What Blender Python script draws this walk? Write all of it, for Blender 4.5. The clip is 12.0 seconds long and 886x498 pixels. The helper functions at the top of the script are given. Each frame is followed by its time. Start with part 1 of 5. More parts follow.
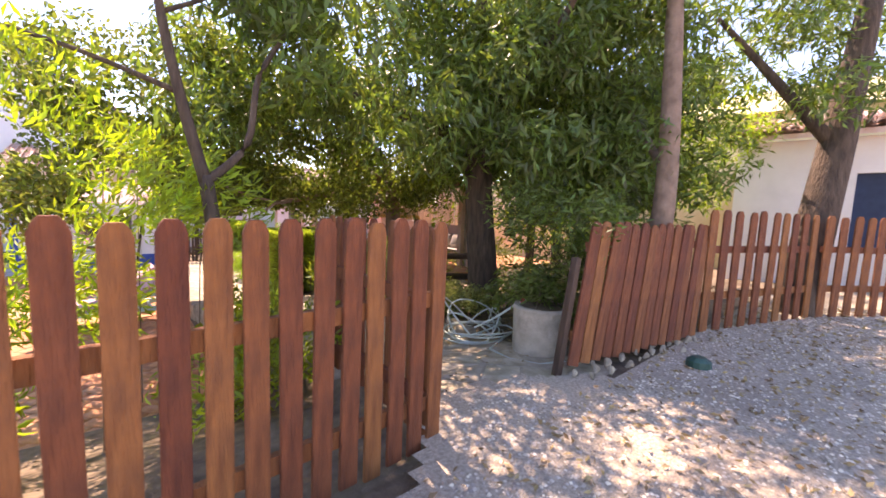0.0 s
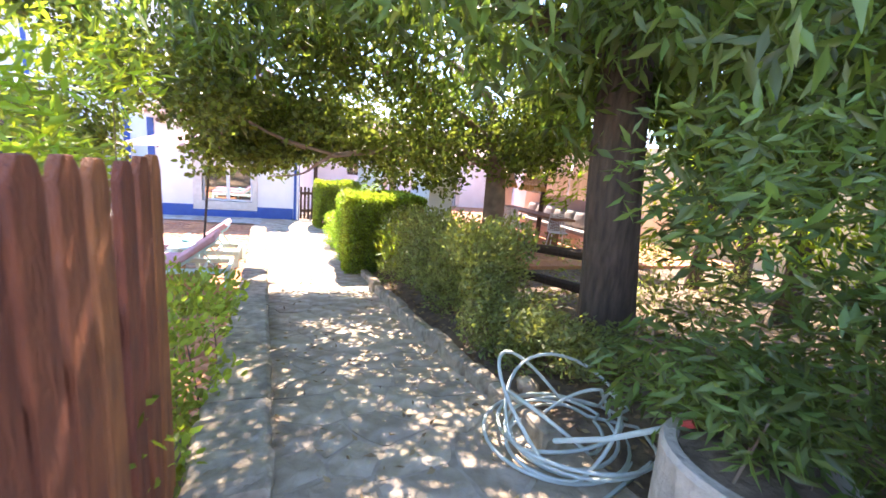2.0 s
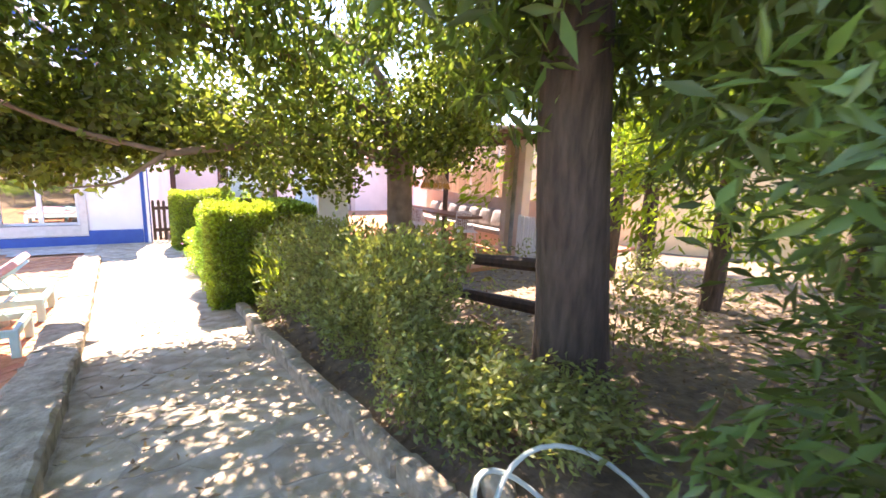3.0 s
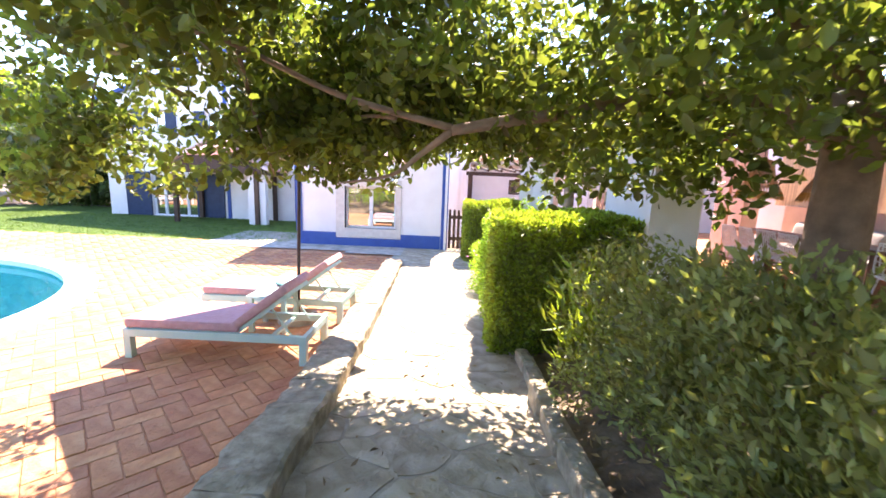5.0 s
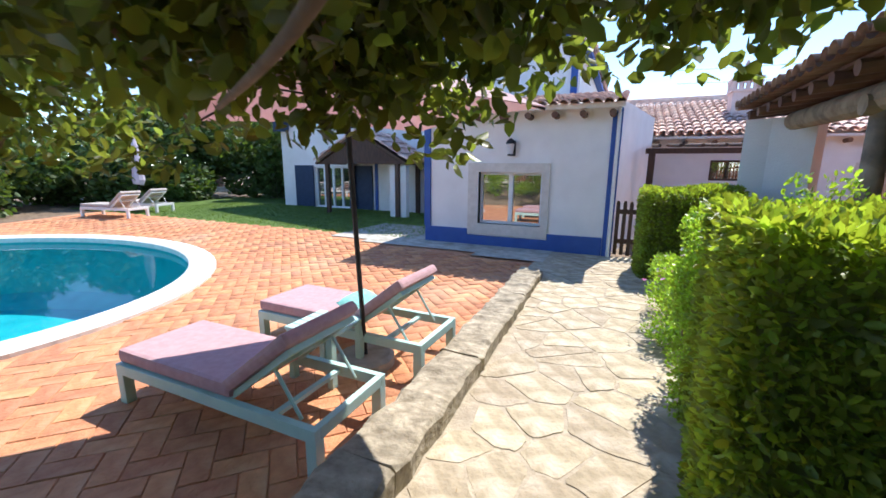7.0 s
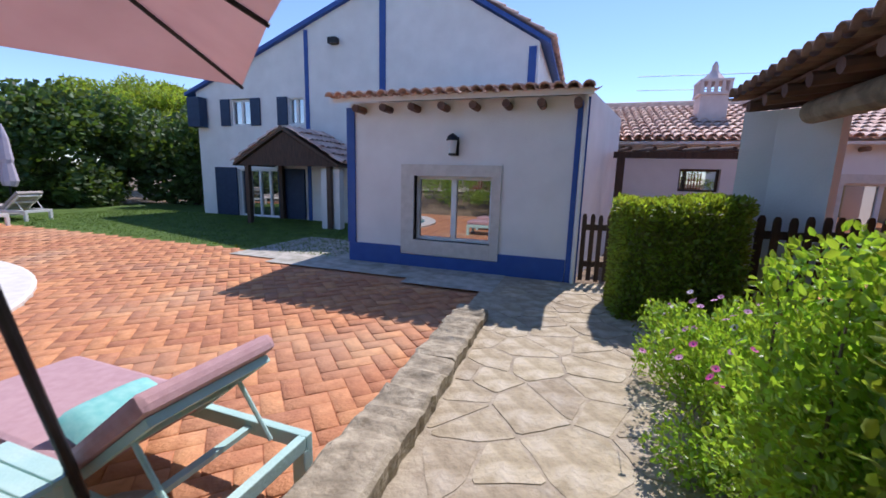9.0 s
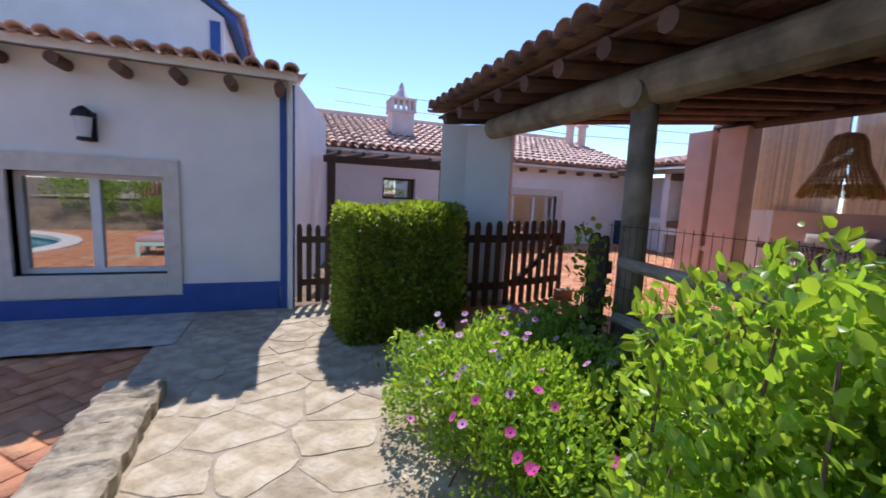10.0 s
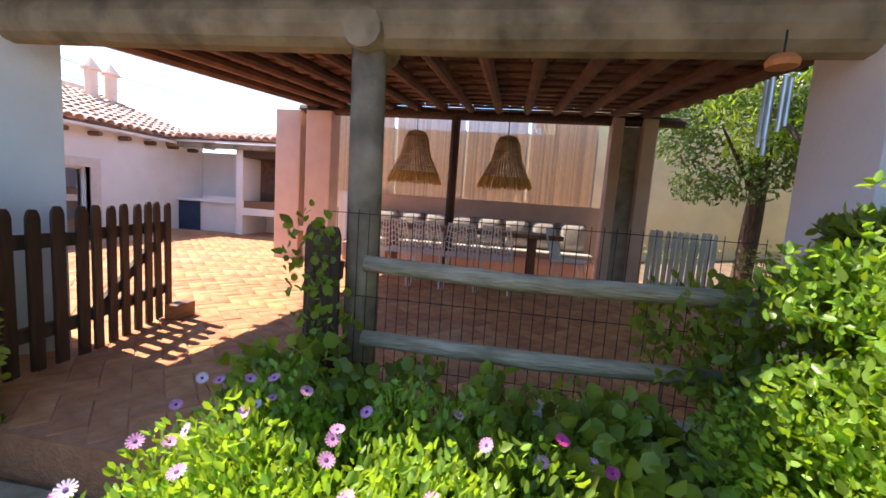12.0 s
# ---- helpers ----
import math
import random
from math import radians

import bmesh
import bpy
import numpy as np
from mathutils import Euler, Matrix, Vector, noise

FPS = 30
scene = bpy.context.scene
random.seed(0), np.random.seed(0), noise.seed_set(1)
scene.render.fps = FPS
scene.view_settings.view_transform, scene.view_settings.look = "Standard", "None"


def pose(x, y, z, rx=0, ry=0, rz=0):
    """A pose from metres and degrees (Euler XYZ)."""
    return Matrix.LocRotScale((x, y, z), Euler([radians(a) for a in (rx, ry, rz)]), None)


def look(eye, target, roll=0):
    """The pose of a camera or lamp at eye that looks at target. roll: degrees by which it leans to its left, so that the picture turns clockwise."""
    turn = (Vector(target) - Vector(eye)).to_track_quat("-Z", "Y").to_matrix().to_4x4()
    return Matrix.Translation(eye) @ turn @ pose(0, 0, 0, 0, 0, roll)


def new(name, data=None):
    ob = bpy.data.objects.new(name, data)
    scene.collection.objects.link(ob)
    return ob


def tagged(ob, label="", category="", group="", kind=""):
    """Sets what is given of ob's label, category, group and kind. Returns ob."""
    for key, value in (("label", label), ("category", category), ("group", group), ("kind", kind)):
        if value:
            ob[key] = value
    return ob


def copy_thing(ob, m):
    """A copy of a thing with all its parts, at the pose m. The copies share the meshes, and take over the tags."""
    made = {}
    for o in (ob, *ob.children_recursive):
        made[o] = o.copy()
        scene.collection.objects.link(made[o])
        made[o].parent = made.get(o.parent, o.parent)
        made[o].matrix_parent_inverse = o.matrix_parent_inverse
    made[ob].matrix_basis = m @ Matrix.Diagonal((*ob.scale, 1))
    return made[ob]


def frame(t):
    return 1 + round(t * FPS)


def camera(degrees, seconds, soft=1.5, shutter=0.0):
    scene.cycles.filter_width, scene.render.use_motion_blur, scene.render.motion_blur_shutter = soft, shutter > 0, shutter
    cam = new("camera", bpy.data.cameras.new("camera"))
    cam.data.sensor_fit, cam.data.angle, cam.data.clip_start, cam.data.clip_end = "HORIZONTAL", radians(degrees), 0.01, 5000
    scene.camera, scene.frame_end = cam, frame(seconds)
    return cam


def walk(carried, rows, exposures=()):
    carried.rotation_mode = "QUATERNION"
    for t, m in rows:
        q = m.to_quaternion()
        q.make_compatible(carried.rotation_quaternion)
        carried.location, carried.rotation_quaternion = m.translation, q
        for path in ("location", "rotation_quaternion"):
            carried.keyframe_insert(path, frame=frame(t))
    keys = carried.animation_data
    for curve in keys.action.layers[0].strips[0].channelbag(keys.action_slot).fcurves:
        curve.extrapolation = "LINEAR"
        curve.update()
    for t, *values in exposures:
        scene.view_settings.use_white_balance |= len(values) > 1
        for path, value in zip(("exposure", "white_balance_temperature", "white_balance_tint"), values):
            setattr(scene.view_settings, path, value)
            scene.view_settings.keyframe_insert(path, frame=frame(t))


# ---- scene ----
cam = camera(95.6, 12.0, soft=1.6, shutter=0.15)
METRES, EYE, TILT, LEAN, TURN = 11.5, 2.1, 0.0, 0.0, -42.1
ROWS = [
    (0.0, 0.0, 0.0, 0.0, 0.26, -5.96, -2.46),
    (0.5, 0.025, 0.0508, 0.0034, 5.37, -7.07, -2.95),
    (1.0, 0.0394, 0.1037, 0.0025, 11.05, -8.59, -3.51),
    (1.5, 0.0418, 0.1553, 0.0003, 20.6, -10.32, -3.9),
    (2.0, 0.0306, 0.2038, -0.0046, 20.66, -11.59, -5.5),
    (2.5, 0.0214, 0.2485, -0.0053, 6.12, -8.62, -3.68),
    (3.0, 0.0002, 0.2896, -0.0102, 5.75, -10.42, -2.8),
    (3.5, -0.026, 0.3297, -0.0147, 17.65, -10.88, -3.16),
    (5.5, -0.1278, 0.4608, -0.0322, 48.45, -9.88, -1.63),
    (6.0, -0.1584, 0.4957, -0.0345, 53.65, -10.67, -1.36),
    (6.5, -0.1907, 0.5273, -0.0393, 59.58, -11.06, -0.94),
    (7.0, -0.2203, 0.5636, -0.0431, 66.28, -11.43, -0.52),
    (9.0, -0.3287, 0.6647, -0.051, 61.06, -10.1, -1.56),
    (9.5, -0.3584, 0.6932, -0.0513, 41.56, -8.54, -2.52),
    (10.0, -0.3854, 0.7199, -0.0544, 21.18, -7.48, -2.73),
    (10.5, -0.4049, 0.7471, -0.0544, 0.94, -6.88, -2.99),
    (11.0, -0.4209, 0.7688, -0.0562, -17.21, -6.79, -3.27),
    (11.5, -0.4318, 0.7907, -0.0581, -32.17, -6.83, -3.85),
    (12.0, -0.4473, 0.8129, -0.0593, -38.7, -6.63, -4.01),
]
walk(cam, [(t, pose(0, 0, EYE, TILT, LEAN, TURN) @ pose(METRES * x, METRES * y, METRES * z, 90 + pitch, roll, yaw)) for t, x, y, z, yaw, pitch, roll in ROWS],
     exposures=[(0.0, 2.1, 8600, 36), (0.5, 2.35, 7700, 30), (1.5, 2.8, 6900, 26), (3.0, 3.15, 7400, 30), (3.7, 3.1, 7300, 30), (5.5, 2.55, 7200, 22), (6.0, 2.25, 6900, 19), (6.5, 1.85, 6500, 13), (7.0, 1.3, 6300, 12), (8.8, 0.55, 6150, 20), (9.5, 0.6, 6200, 20), (10.5, 0.95, 6000, 18), (11.0, 1.35, 5600, 17), (12.0, 1.75, 7300, 17)])


# ---------- light ----------
world = bpy.data.worlds.new("sky")
scene.world = world
world.use_nodes = True
wn = world.node_tree.nodes
sky = wn.new("ShaderNodeTexSky")
sky.sky_type = "NISHITA"
sky.sun_disc = False
SUN_TO = Vector((0.40, 1.70, 2.58)).normalized()
sky.sun_elevation = math.asin(SUN_TO.z)
sky.sun_rotation = math.atan2(SUN_TO.x, SUN_TO.y)
sky.air_density, sky.dust_density, sky.ozone_density = 0.85, 0.0, 5.0
wn["Background"].inputs[1].default_value = 0.15
world.node_tree.links.new(sky.outputs[0], wn["Background"].inputs[0])
sun = new("sun", bpy.data.lights.new("sun", "SUN"))
sun.data.energy, sun.data.angle, sun.data.color = 3.4, radians(0.55), (1.0, 0.95, 0.87)
sun.matrix_world = look((0, 0, 30), Vector((0, 0, 30)) - SUN_TO)


# ---------- materials ----------
def material(name, a, b, scale=8.0, rough=0.8, bump=0.2, bump_scale=60.0, island=0.0, metal=0.0, stain=None, stain_scale=1.2, stain_amount=0.35,
             obj_random=0.0, leaf=0.0, spec=0.5, grain=None, glow=(2.2, 2.0, 0.7)):
    m = bpy.data.materials.new(name)
    m.use_nodes = True
    nt = m.node_tree
    N, L = nt.nodes, nt.links
    bsdf = N["Principled BSDF"]
    bsdf.inputs["Roughness"].default_value = rough
    bsdf.inputs["Metallic"].default_value = metal
    bsdf.inputs["Specular IOR Level"].default_value = spec
    co = N.new("ShaderNodeTexCoord")
    vec = co.outputs["Object"]
    if grain:
        mp = N.new("ShaderNodeMapping")
        mp.inputs["Scale"].default_value = grain
        L.new(vec, mp.inputs["Vector"])
        vec = mp.outputs[0]
    n1 = N.new("ShaderNodeTexNoise")
    n1.inputs["Scale"].default_value, n1.inputs["Detail"].default_value = scale, 6
    L.new(vec, n1.inputs["Vector"])
    ramp = N.new("ShaderNodeValToRGB")
    ramp.color_ramp.elements[0].position, ramp.color_ramp.elements[1].position = 0.3, 0.7
    ramp.color_ramp.elements[0].color, ramp.color_ramp.elements[1].color = (*a, 1), (*b, 1)
    L.new(n1.outputs[0], ramp.inputs[0])
    col = ramp.outputs[0]
    if stain:
        n2 = N.new("ShaderNodeTexNoise")
        n2.inputs["Scale"].default_value, n2.inputs["Detail"].default_value = stain_scale, 5
        L.new(co.outputs["Object"], n2.inputs["Vector"])
        r2 = N.new("ShaderNodeMapRange")
        r2.inputs[1].default_value, r2.inputs[2].default_value, r2.inputs[4].default_value = 0.48, 0.72, stain_amount
        L.new(n2.outputs[0], r2.inputs[0])
        mx = N.new("ShaderNodeMix")
        mx.data_type = "RGBA"
        L.new(r2.outputs[0], mx.inputs[0])
        L.new(col, mx.inputs[6])
        mx.inputs[7].default_value = (*stain, 1)
        col = mx.outputs[2]
    amount = island or obj_random
    if amount:
        src = N.new("ShaderNodeNewGeometry").outputs["Random Per Island"] if island else N.new("ShaderNodeObjectInfo").outputs["Random"]
        mr = N.new("ShaderNodeMapRange")
        mr.inputs[3].default_value, mr.inputs[4].default_value = 1 - amount, 1 + amount
        L.new(src, mr.inputs[0])
        hs = N.new("ShaderNodeHueSaturation")
        L.new(mr.outputs[0], hs.inputs["Value"])
        m2 = N.new("ShaderNodeMapRange")
        m2.inputs[3].default_value, m2.inputs[4].default_value = 0.5 - 0.035 * amount, 0.5 + 0.035 * amount
        L.new(src, m2.inputs[0])
        L.new(m2.outputs[0], hs.inputs["Hue"])
        L.new(col, hs.inputs["Color"])
        col = hs.outputs[0]
    L.new(col, bsdf.inputs["Base Color"])
    if bump:
        n3 = N.new("ShaderNodeTexNoise")
        n3.inputs["Scale"].default_value, n3.inputs["Detail"].default_value = bump_scale, 4
        L.new(vec, n3.inputs["Vector"])
        bp = N.new("ShaderNodeBump")
        bp.inputs["Strength"].default_value, bp.inputs["Distance"].default_value = bump, 0.02
        L.new(n3.outputs[0], bp.inputs["Height"])
        L.new(bp.outputs[0], bsdf.inputs["Normal"])
    if leaf:
        tr = N.new("ShaderNodeBsdfTranslucent")
        tint = N.new("ShaderNodeMix")
        tint.data_type, tint.blend_type = "RGBA", "MULTIPLY"
        tint.inputs[0].default_value = 1.0
        tint.inputs[7].default_value = (*glow, 1)
        L.new(col, tint.inputs[6])
        L.new(tint.outputs[2], tr.inputs[0])
        mixs = N.new("ShaderNodeMixShader")
        mixs.inputs[0].default_value = leaf
        L.new(bsdf.outputs[0], mixs.inputs[1])
        L.new(tr.outputs[0], mixs.inputs[2])
        L.new(mixs.outputs[0], N["Material Output"].inputs[0])
    return m


M_SOIL = material("dry_soil", (0.10, 0.07, 0.045), (0.24, 0.17, 0.11), 9, 0.95, 0.8, 30, stain=(0.30, 0.23, 0.15), stain_scale=1.6)
M_GRAVEL_BED = material("gravel_bed", (0.34, 0.27, 0.19), (0.60, 0.49, 0.37), 45, 0.95, 1.0, 70, stain=(0.20, 0.15, 0.12), stain_scale=1.0)
M_PEBBLE = material("pebbles", (0.42, 0.34, 0.25), (0.74, 0.64, 0.51), 9, 0.9, 0.2, 80, island=0.5)
M_STONE = material("flagstone", (0.29, 0.235, 0.15), (0.50, 0.415, 0.285), 7, 0.9, 1.0, 20, obj_random=0.13, stain=(0.56, 0.50, 0.40), stain_scale=5, stain_amount=0.7)
M_STONE_I = material("flagstone_joined", (0.29, 0.235, 0.15), (0.50, 0.415, 0.285), 7, 0.9, 1.0, 20, island=0.13, stain=(0.56, 0.50, 0.40), stain_scale=5, stain_amount=0.7)
M_MORTAR = material("mortar", (0.33, 0.27, 0.19), (0.48, 0.41, 0.30), 14, 0.95, 0.5, 50, stain=(0.18, 0.15, 0.12), stain_scale=2)
M_KERB = material("weathered_stone", (0.22, 0.18, 0.12), (0.50, 0.43, 0.31), 11, 0.95, 1.0, 24, stain=(0.13, 0.11, 0.075), stain_scale=5, stain_amount=0.5)
M_BRICK = material("terracotta_brick", (0.45, 0.178, 0.08), (0.62, 0.28, 0.13), 12, 0.85, 0.5, 45, obj_random=0.16, stain=(0.54, 0.37, 0.23), stain_scale=2.2, stain_amount=0.5)
M_BRICK_I = material("terracotta_brick_joined", (0.45, 0.178, 0.08), (0.62, 0.28, 0.13), 12, 0.85, 0.5, 45, island=0.16, stain=(0.54, 0.37, 0.23), stain_scale=0.7, stain_amount=0.5)
M_JOINT = material("brick_joint", (0.47, 0.20, 0.10), (0.58, 0.28, 0.15), 20, 0.95, 0.5, 60)
M_GRASS = material("grass", (0.07, 0.13, 0.02), (0.13, 0.22, 0.04), 4, 0.8, 0.4, 120, island=0.3, leaf=0.3)
M_WHITE = material("white_plaster", (0.74, 0.72, 0.70), (0.82, 0.80, 0.78), 2.5, 0.9, 0.25, 40, stain=(0.64, 0.62, 0.60), stain_scale=0.7, stain_amount=0.3)
M_BLUE = material("blue_paint", (0.025, 0.075, 0.28), (0.035, 0.10, 0.35), 5, 0.7, 0.2, 40, stain=(0.06, 0.12, 0.30), stain_scale=2)
M_PINK = material("salmon_plaster", (0.66, 0.47, 0.38), (0.77, 0.58, 0.48), 3, 0.9, 0.2, 40, stain=(0.55, 0.42, 0.36), stain_scale=1)
M_YELLOW = material("ochre_plaster", (0.62, 0.52, 0.28), (0.72, 0.62, 0.36), 2, 0.9, 0.2, 30, stain=(0.45, 0.40, 0.24), stain_scale=0.9)
M_SURROUND = material("limestone_surround", (0.58, 0.53, 0.47), (0.68, 0.63, 0.57), 12, 0.85, 0.3, 50)
M_TILE = material("clay_roof_tile", (0.58, 0.36, 0.28), (0.76, 0.57, 0.49), 6, 0.85, 0.4, 40, island=0.25, stain=(0.62, 0.52, 0.45), stain_scale=4, stain_amount=0.6)
M_TILE_O = material("clay_roof_tile_single", (0.58, 0.36, 0.28), (0.76, 0.57, 0.49), 6, 0.85, 0.4, 40, obj_random=0.25, stain=(0.62, 0.52, 0.45), stain_scale=4, stain_amount=0.6)
M_FENCE = material("stained_red_wood", (0.17, 0.05, 0.018), (0.34, 0.108, 0.036), 5, 0.75, 0.9, 24, obj_random=0.32, grain=(6, 6, 0.8), stain=(0.10, 0.038, 0.025), stain_scale=5, stain_amount=0.6)
M_DARKWOOD = material("dark_brown_wood", (0.045, 0.025, 0.016), (0.10, 0.055, 0.035), 6, 0.7, 0.3, 30, obj_random=0.2, grain=(6, 6, 0.8))
M_LOG = material("grey_log", (0.20, 0.15, 0.095), (0.38, 0.30, 0.20), 5, 0.9, 1.0, 10, grain=(1, 1, 1), stain=(0.07, 0.055, 0.04), stain_scale=4, stain_amount=0.8)
M_RAIL = material("pale_log", (0.32, 0.26, 0.17), (0.56, 0.48, 0.34), 6, 0.9, 1.0, 12, grain=(7, 1, 7), stain=(0.17, 0.15, 0.09), stain_scale=4, stain_amount=0.7)
M_TILE_OLD = material("weathered_roof_tile", (0.15, 0.085, 0.06), (0.30, 0.18, 0.13), 6, 0.9, 0.5, 40, island=0.25, stain=(0.32, 0.26, 0.21), stain_scale=4, stain_amount=0.5)
M_TILE_OLD_O = material("weathered_roof_tile_single", (0.15, 0.085, 0.06), (0.30, 0.18, 0.13), 6, 0.9, 0.5, 40, obj_random=0.25, stain=(0.32, 0.26, 0.21), stain_scale=4, stain_amount=0.5)
M_RAFTER = material("brown_log", (0.10, 0.05, 0.033), (0.19, 0.10, 0.065), 4, 0.8, 0.4, 14, obj_random=0.2, stain=(0.06, 0.035, 0.025), stain_scale=3)
M_BARK = material("bark", (0.055, 0.036, 0.025), (0.14, 0.095, 0.065), 7, 0.95, 1.0, 14, grain=(3, 3, 0.6), stain=(0.05, 0.04, 0.03), stain_scale=4)
M_BARK_PALE = material("pale_bark", (0.17, 0.11, 0.075), (0.31, 0.21, 0.15), 8, 0.9, 0.7, 20, stain=(0.16, 0.11, 0.08), stain_scale=5)
M_LEAF_LONG = material("long_leaf", (0.07, 0.12, 0.03), (0.125, 0.19, 0.055), 3, 0.4, 0, island=0.5, leaf=0.42)
M_LEAF_ROUND = material("round_leaf", (0.07, 0.105, 0.028), (0.135, 0.175, 0.05), 3, 0.4, 0, island=0.5, leaf=0.55, glow=(2.1, 1.9, 0.8))
M_LEAF_YELLOW = material("yellow_green_leaf", (0.16, 0.26, 0.03), (0.26, 0.36, 0.05), 3, 0.5, 0, island=0.4, leaf=0.45)
M_LEAF_HEDGE = material("hedge_leaf", (0.14, 0.21, 0.035), (0.24, 0.32, 0.06), 3, 0.45, 0, island=0.45, leaf=0.5)
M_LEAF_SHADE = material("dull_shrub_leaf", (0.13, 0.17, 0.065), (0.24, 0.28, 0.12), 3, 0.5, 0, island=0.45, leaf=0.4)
M_LEAF_BRIGHT = material("bright_shrub_leaf", (0.16, 0.28, 0.04), (0.27, 0.42, 0.07), 3, 0.35, 0, island=0.35, leaf=0.45)
M_LEAF_FAR = material("far_leaf", (0.05, 0.095, 0.03), (0.09, 0.15, 0.04), 2, 0.6, 0, island=0.4, leaf=0.3)
M_DRYLEAF = material("dry_leaf", (0.26, 0.17, 0.08), (0.40, 0.28, 0.13), 3, 0.8, 0, island=0.4)
M_TWIG = material("twig", (0.14, 0.10, 0.07), (0.22, 0.16, 0.11), 6, 0.9, 0.2)
M_PETAL = material("pink_petal", (0.62, 0.22, 0.50), (0.78, 0.42, 0.66), 9, 0.6, 0, island=0.2, leaf=0.3, glow=(1, 1, 1))
M_PETAL_HOT = material("magenta_petal", (0.62, 0.04, 0.28), (0.75, 0.08, 0.38), 9, 0.6, 0, island=0.2, leaf=0.3, glow=(1, 1, 1))
M_PETAL_PALE = material("pale_petal", (0.72, 0.58, 0.74), (0.82, 0.72, 0.82), 9, 0.6, 0, island=0.1, leaf=0.3, glow=(1, 1, 1))
M_FLOWER_EYE = material("flower_eye", (0.09, 0.03, 0.12), (0.14, 0.05, 0.16), 9, 0.7, 0)
M_COPING = material("pale_coping", (0.62, 0.58, 0.52), (0.74, 0.70, 0.63), 8, 0.8, 0.2, 40)
M_POOL = material("pool_lining", (0.02, 0.38, 0.42), (0.035, 0.46, 0.50), 3, 0.5, 0)
M_CUSHION = material("mauve_cushion", (0.45, 0.27, 0.28), (0.52, 0.33, 0.34), 20, 0.9, 0.25, 220)
M_MINT = material("mint_paint", (0.38, 0.60, 0.55), (0.47, 0.68, 0.62), 6, 0.6, 0.15, 60, stain=(0.55, 0.66, 0.60), stain_scale=5)
M_TURQ = material("turquoise_pillow", (0.16, 0.50, 0.46), (0.30, 0.62, 0.56), 18, 0.9, 0.2, 200)
M_CANOPY = material("pink_canvas", (0.70, 0.53, 0.55), (0.76, 0.59, 0.61), 6, 0.9, 0.15, 300, leaf=0.4, glow=(1, 1, 1))
M_LILAC = material("lilac_canvas", (0.48, 0.42, 0.50), (0.56, 0.50, 0.58), 6, 0.9, 0.3, 60)
M_IRON = material("dark_metal", (0.02, 0.02, 0.022), (0.04, 0.04, 0.042), 8, 0.5, 0.1, metal=0.6)
M_STEEL = material("chime_metal", (0.45, 0.50, 0.52), (0.55, 0.60, 0.62), 8, 0.35, 0, metal=0.8)
M_HOSE = material("pale_green_hose", (0.42, 0.50, 0.44), (0.55, 0.62, 0.54), 8, 0.5, 0.1)
M_RED = material("red_plastic", (0.6, 0.06, 0.05), (0.7, 0.1, 0.07), 8, 0.5, 0)
M_GREEN = material("dark_green_plastic", (0.01, 0.06, 0.045), (0.02, 0.09, 0.065), 8, 0.4, 0)
M_CONCRETE = material("mossy_concrete", (0.34, 0.32, 0.27), (0.52, 0.49, 0.43), 7, 0.95, 0.5, 30, stain=(0.14, 0.15, 0.10), stain_scale=4, stain_amount=0.6)
M_WHITEPAINT = material("white_paint", (0.74, 0.74, 0.73), (0.80, 0.80, 0.79), 8, 0.5, 0.05)
M_NAVY = material("navy_shutter", (0.012, 0.03, 0.075), (0.02, 0.045, 0.10), 8, 0.6, 0.2, 40)
M_WOVEN = material("woven_straw", (0.58, 0.42, 0.25), (0.74, 0.58, 0.38), 30, 0.9, 0.5, 120, island=0.25)
M_FRINGE = material("straw_fringe", (0.60, 0.36, 0.10), (0.70, 0.46, 0.15), 30, 0.9, 0.4, 120, island=0.2)
M_REED = material("reed_blind", (0.74, 0.67, 0.58), (0.83, 0.76, 0.67), 14, 0.9, 0.3, 60, island=0.15, leaf=0.5, glow=(1.1, 1, 0.9))
M_TABLE = material("oiled_table_wood", (0.16, 0.075, 0.035), (0.26, 0.13, 0.065), 5, 0.5, 0.2, 30, grain=(1, 8, 8))
M_PILLOW = material("linen_pillow", (0.36, 0.32, 0.29), (0.47, 0.42, 0.38), 20, 0.95, 0.2, 200)
M_ORANGE = material("orange_wood", (0.50, 0.16, 0.05), (0.62, 0.24, 0.08), 8, 0.6, 0.2)
M_ROSE = material("rose_limewash", (0.66, 0.53, 0.50), (0.76, 0.63, 0.60), 5, 0.9, 0.3, 40, stain=(0.50, 0.40, 0.38), stain_scale=3)
M_POT = material("lichened_pot", (0.40, 0.35, 0.27), (0.60, 0.54, 0.43), 9, 0.95, 0.9, 22, stain=(0.24, 0.22, 0.15), stain_scale=5, stain_amount=0.6)
M_SOOT = material("sooty_brick", (0.07, 0.04, 0.03), (0.16, 0.09, 0.06), 9, 0.9, 0.4)
M_CURTAIN = material("sheer_curtain", (0.60, 0.60, 0.60), (0.70, 0.70, 0.70), 9, 0.9, 0.2)
# near-black colour paints in the dimness of rooms behind windows
M_ROOM_SHADE = material("painted_room_shade", (0.05, 0.045, 0.04), (0.08, 0.07, 0.065), 2, 0.9, 0)

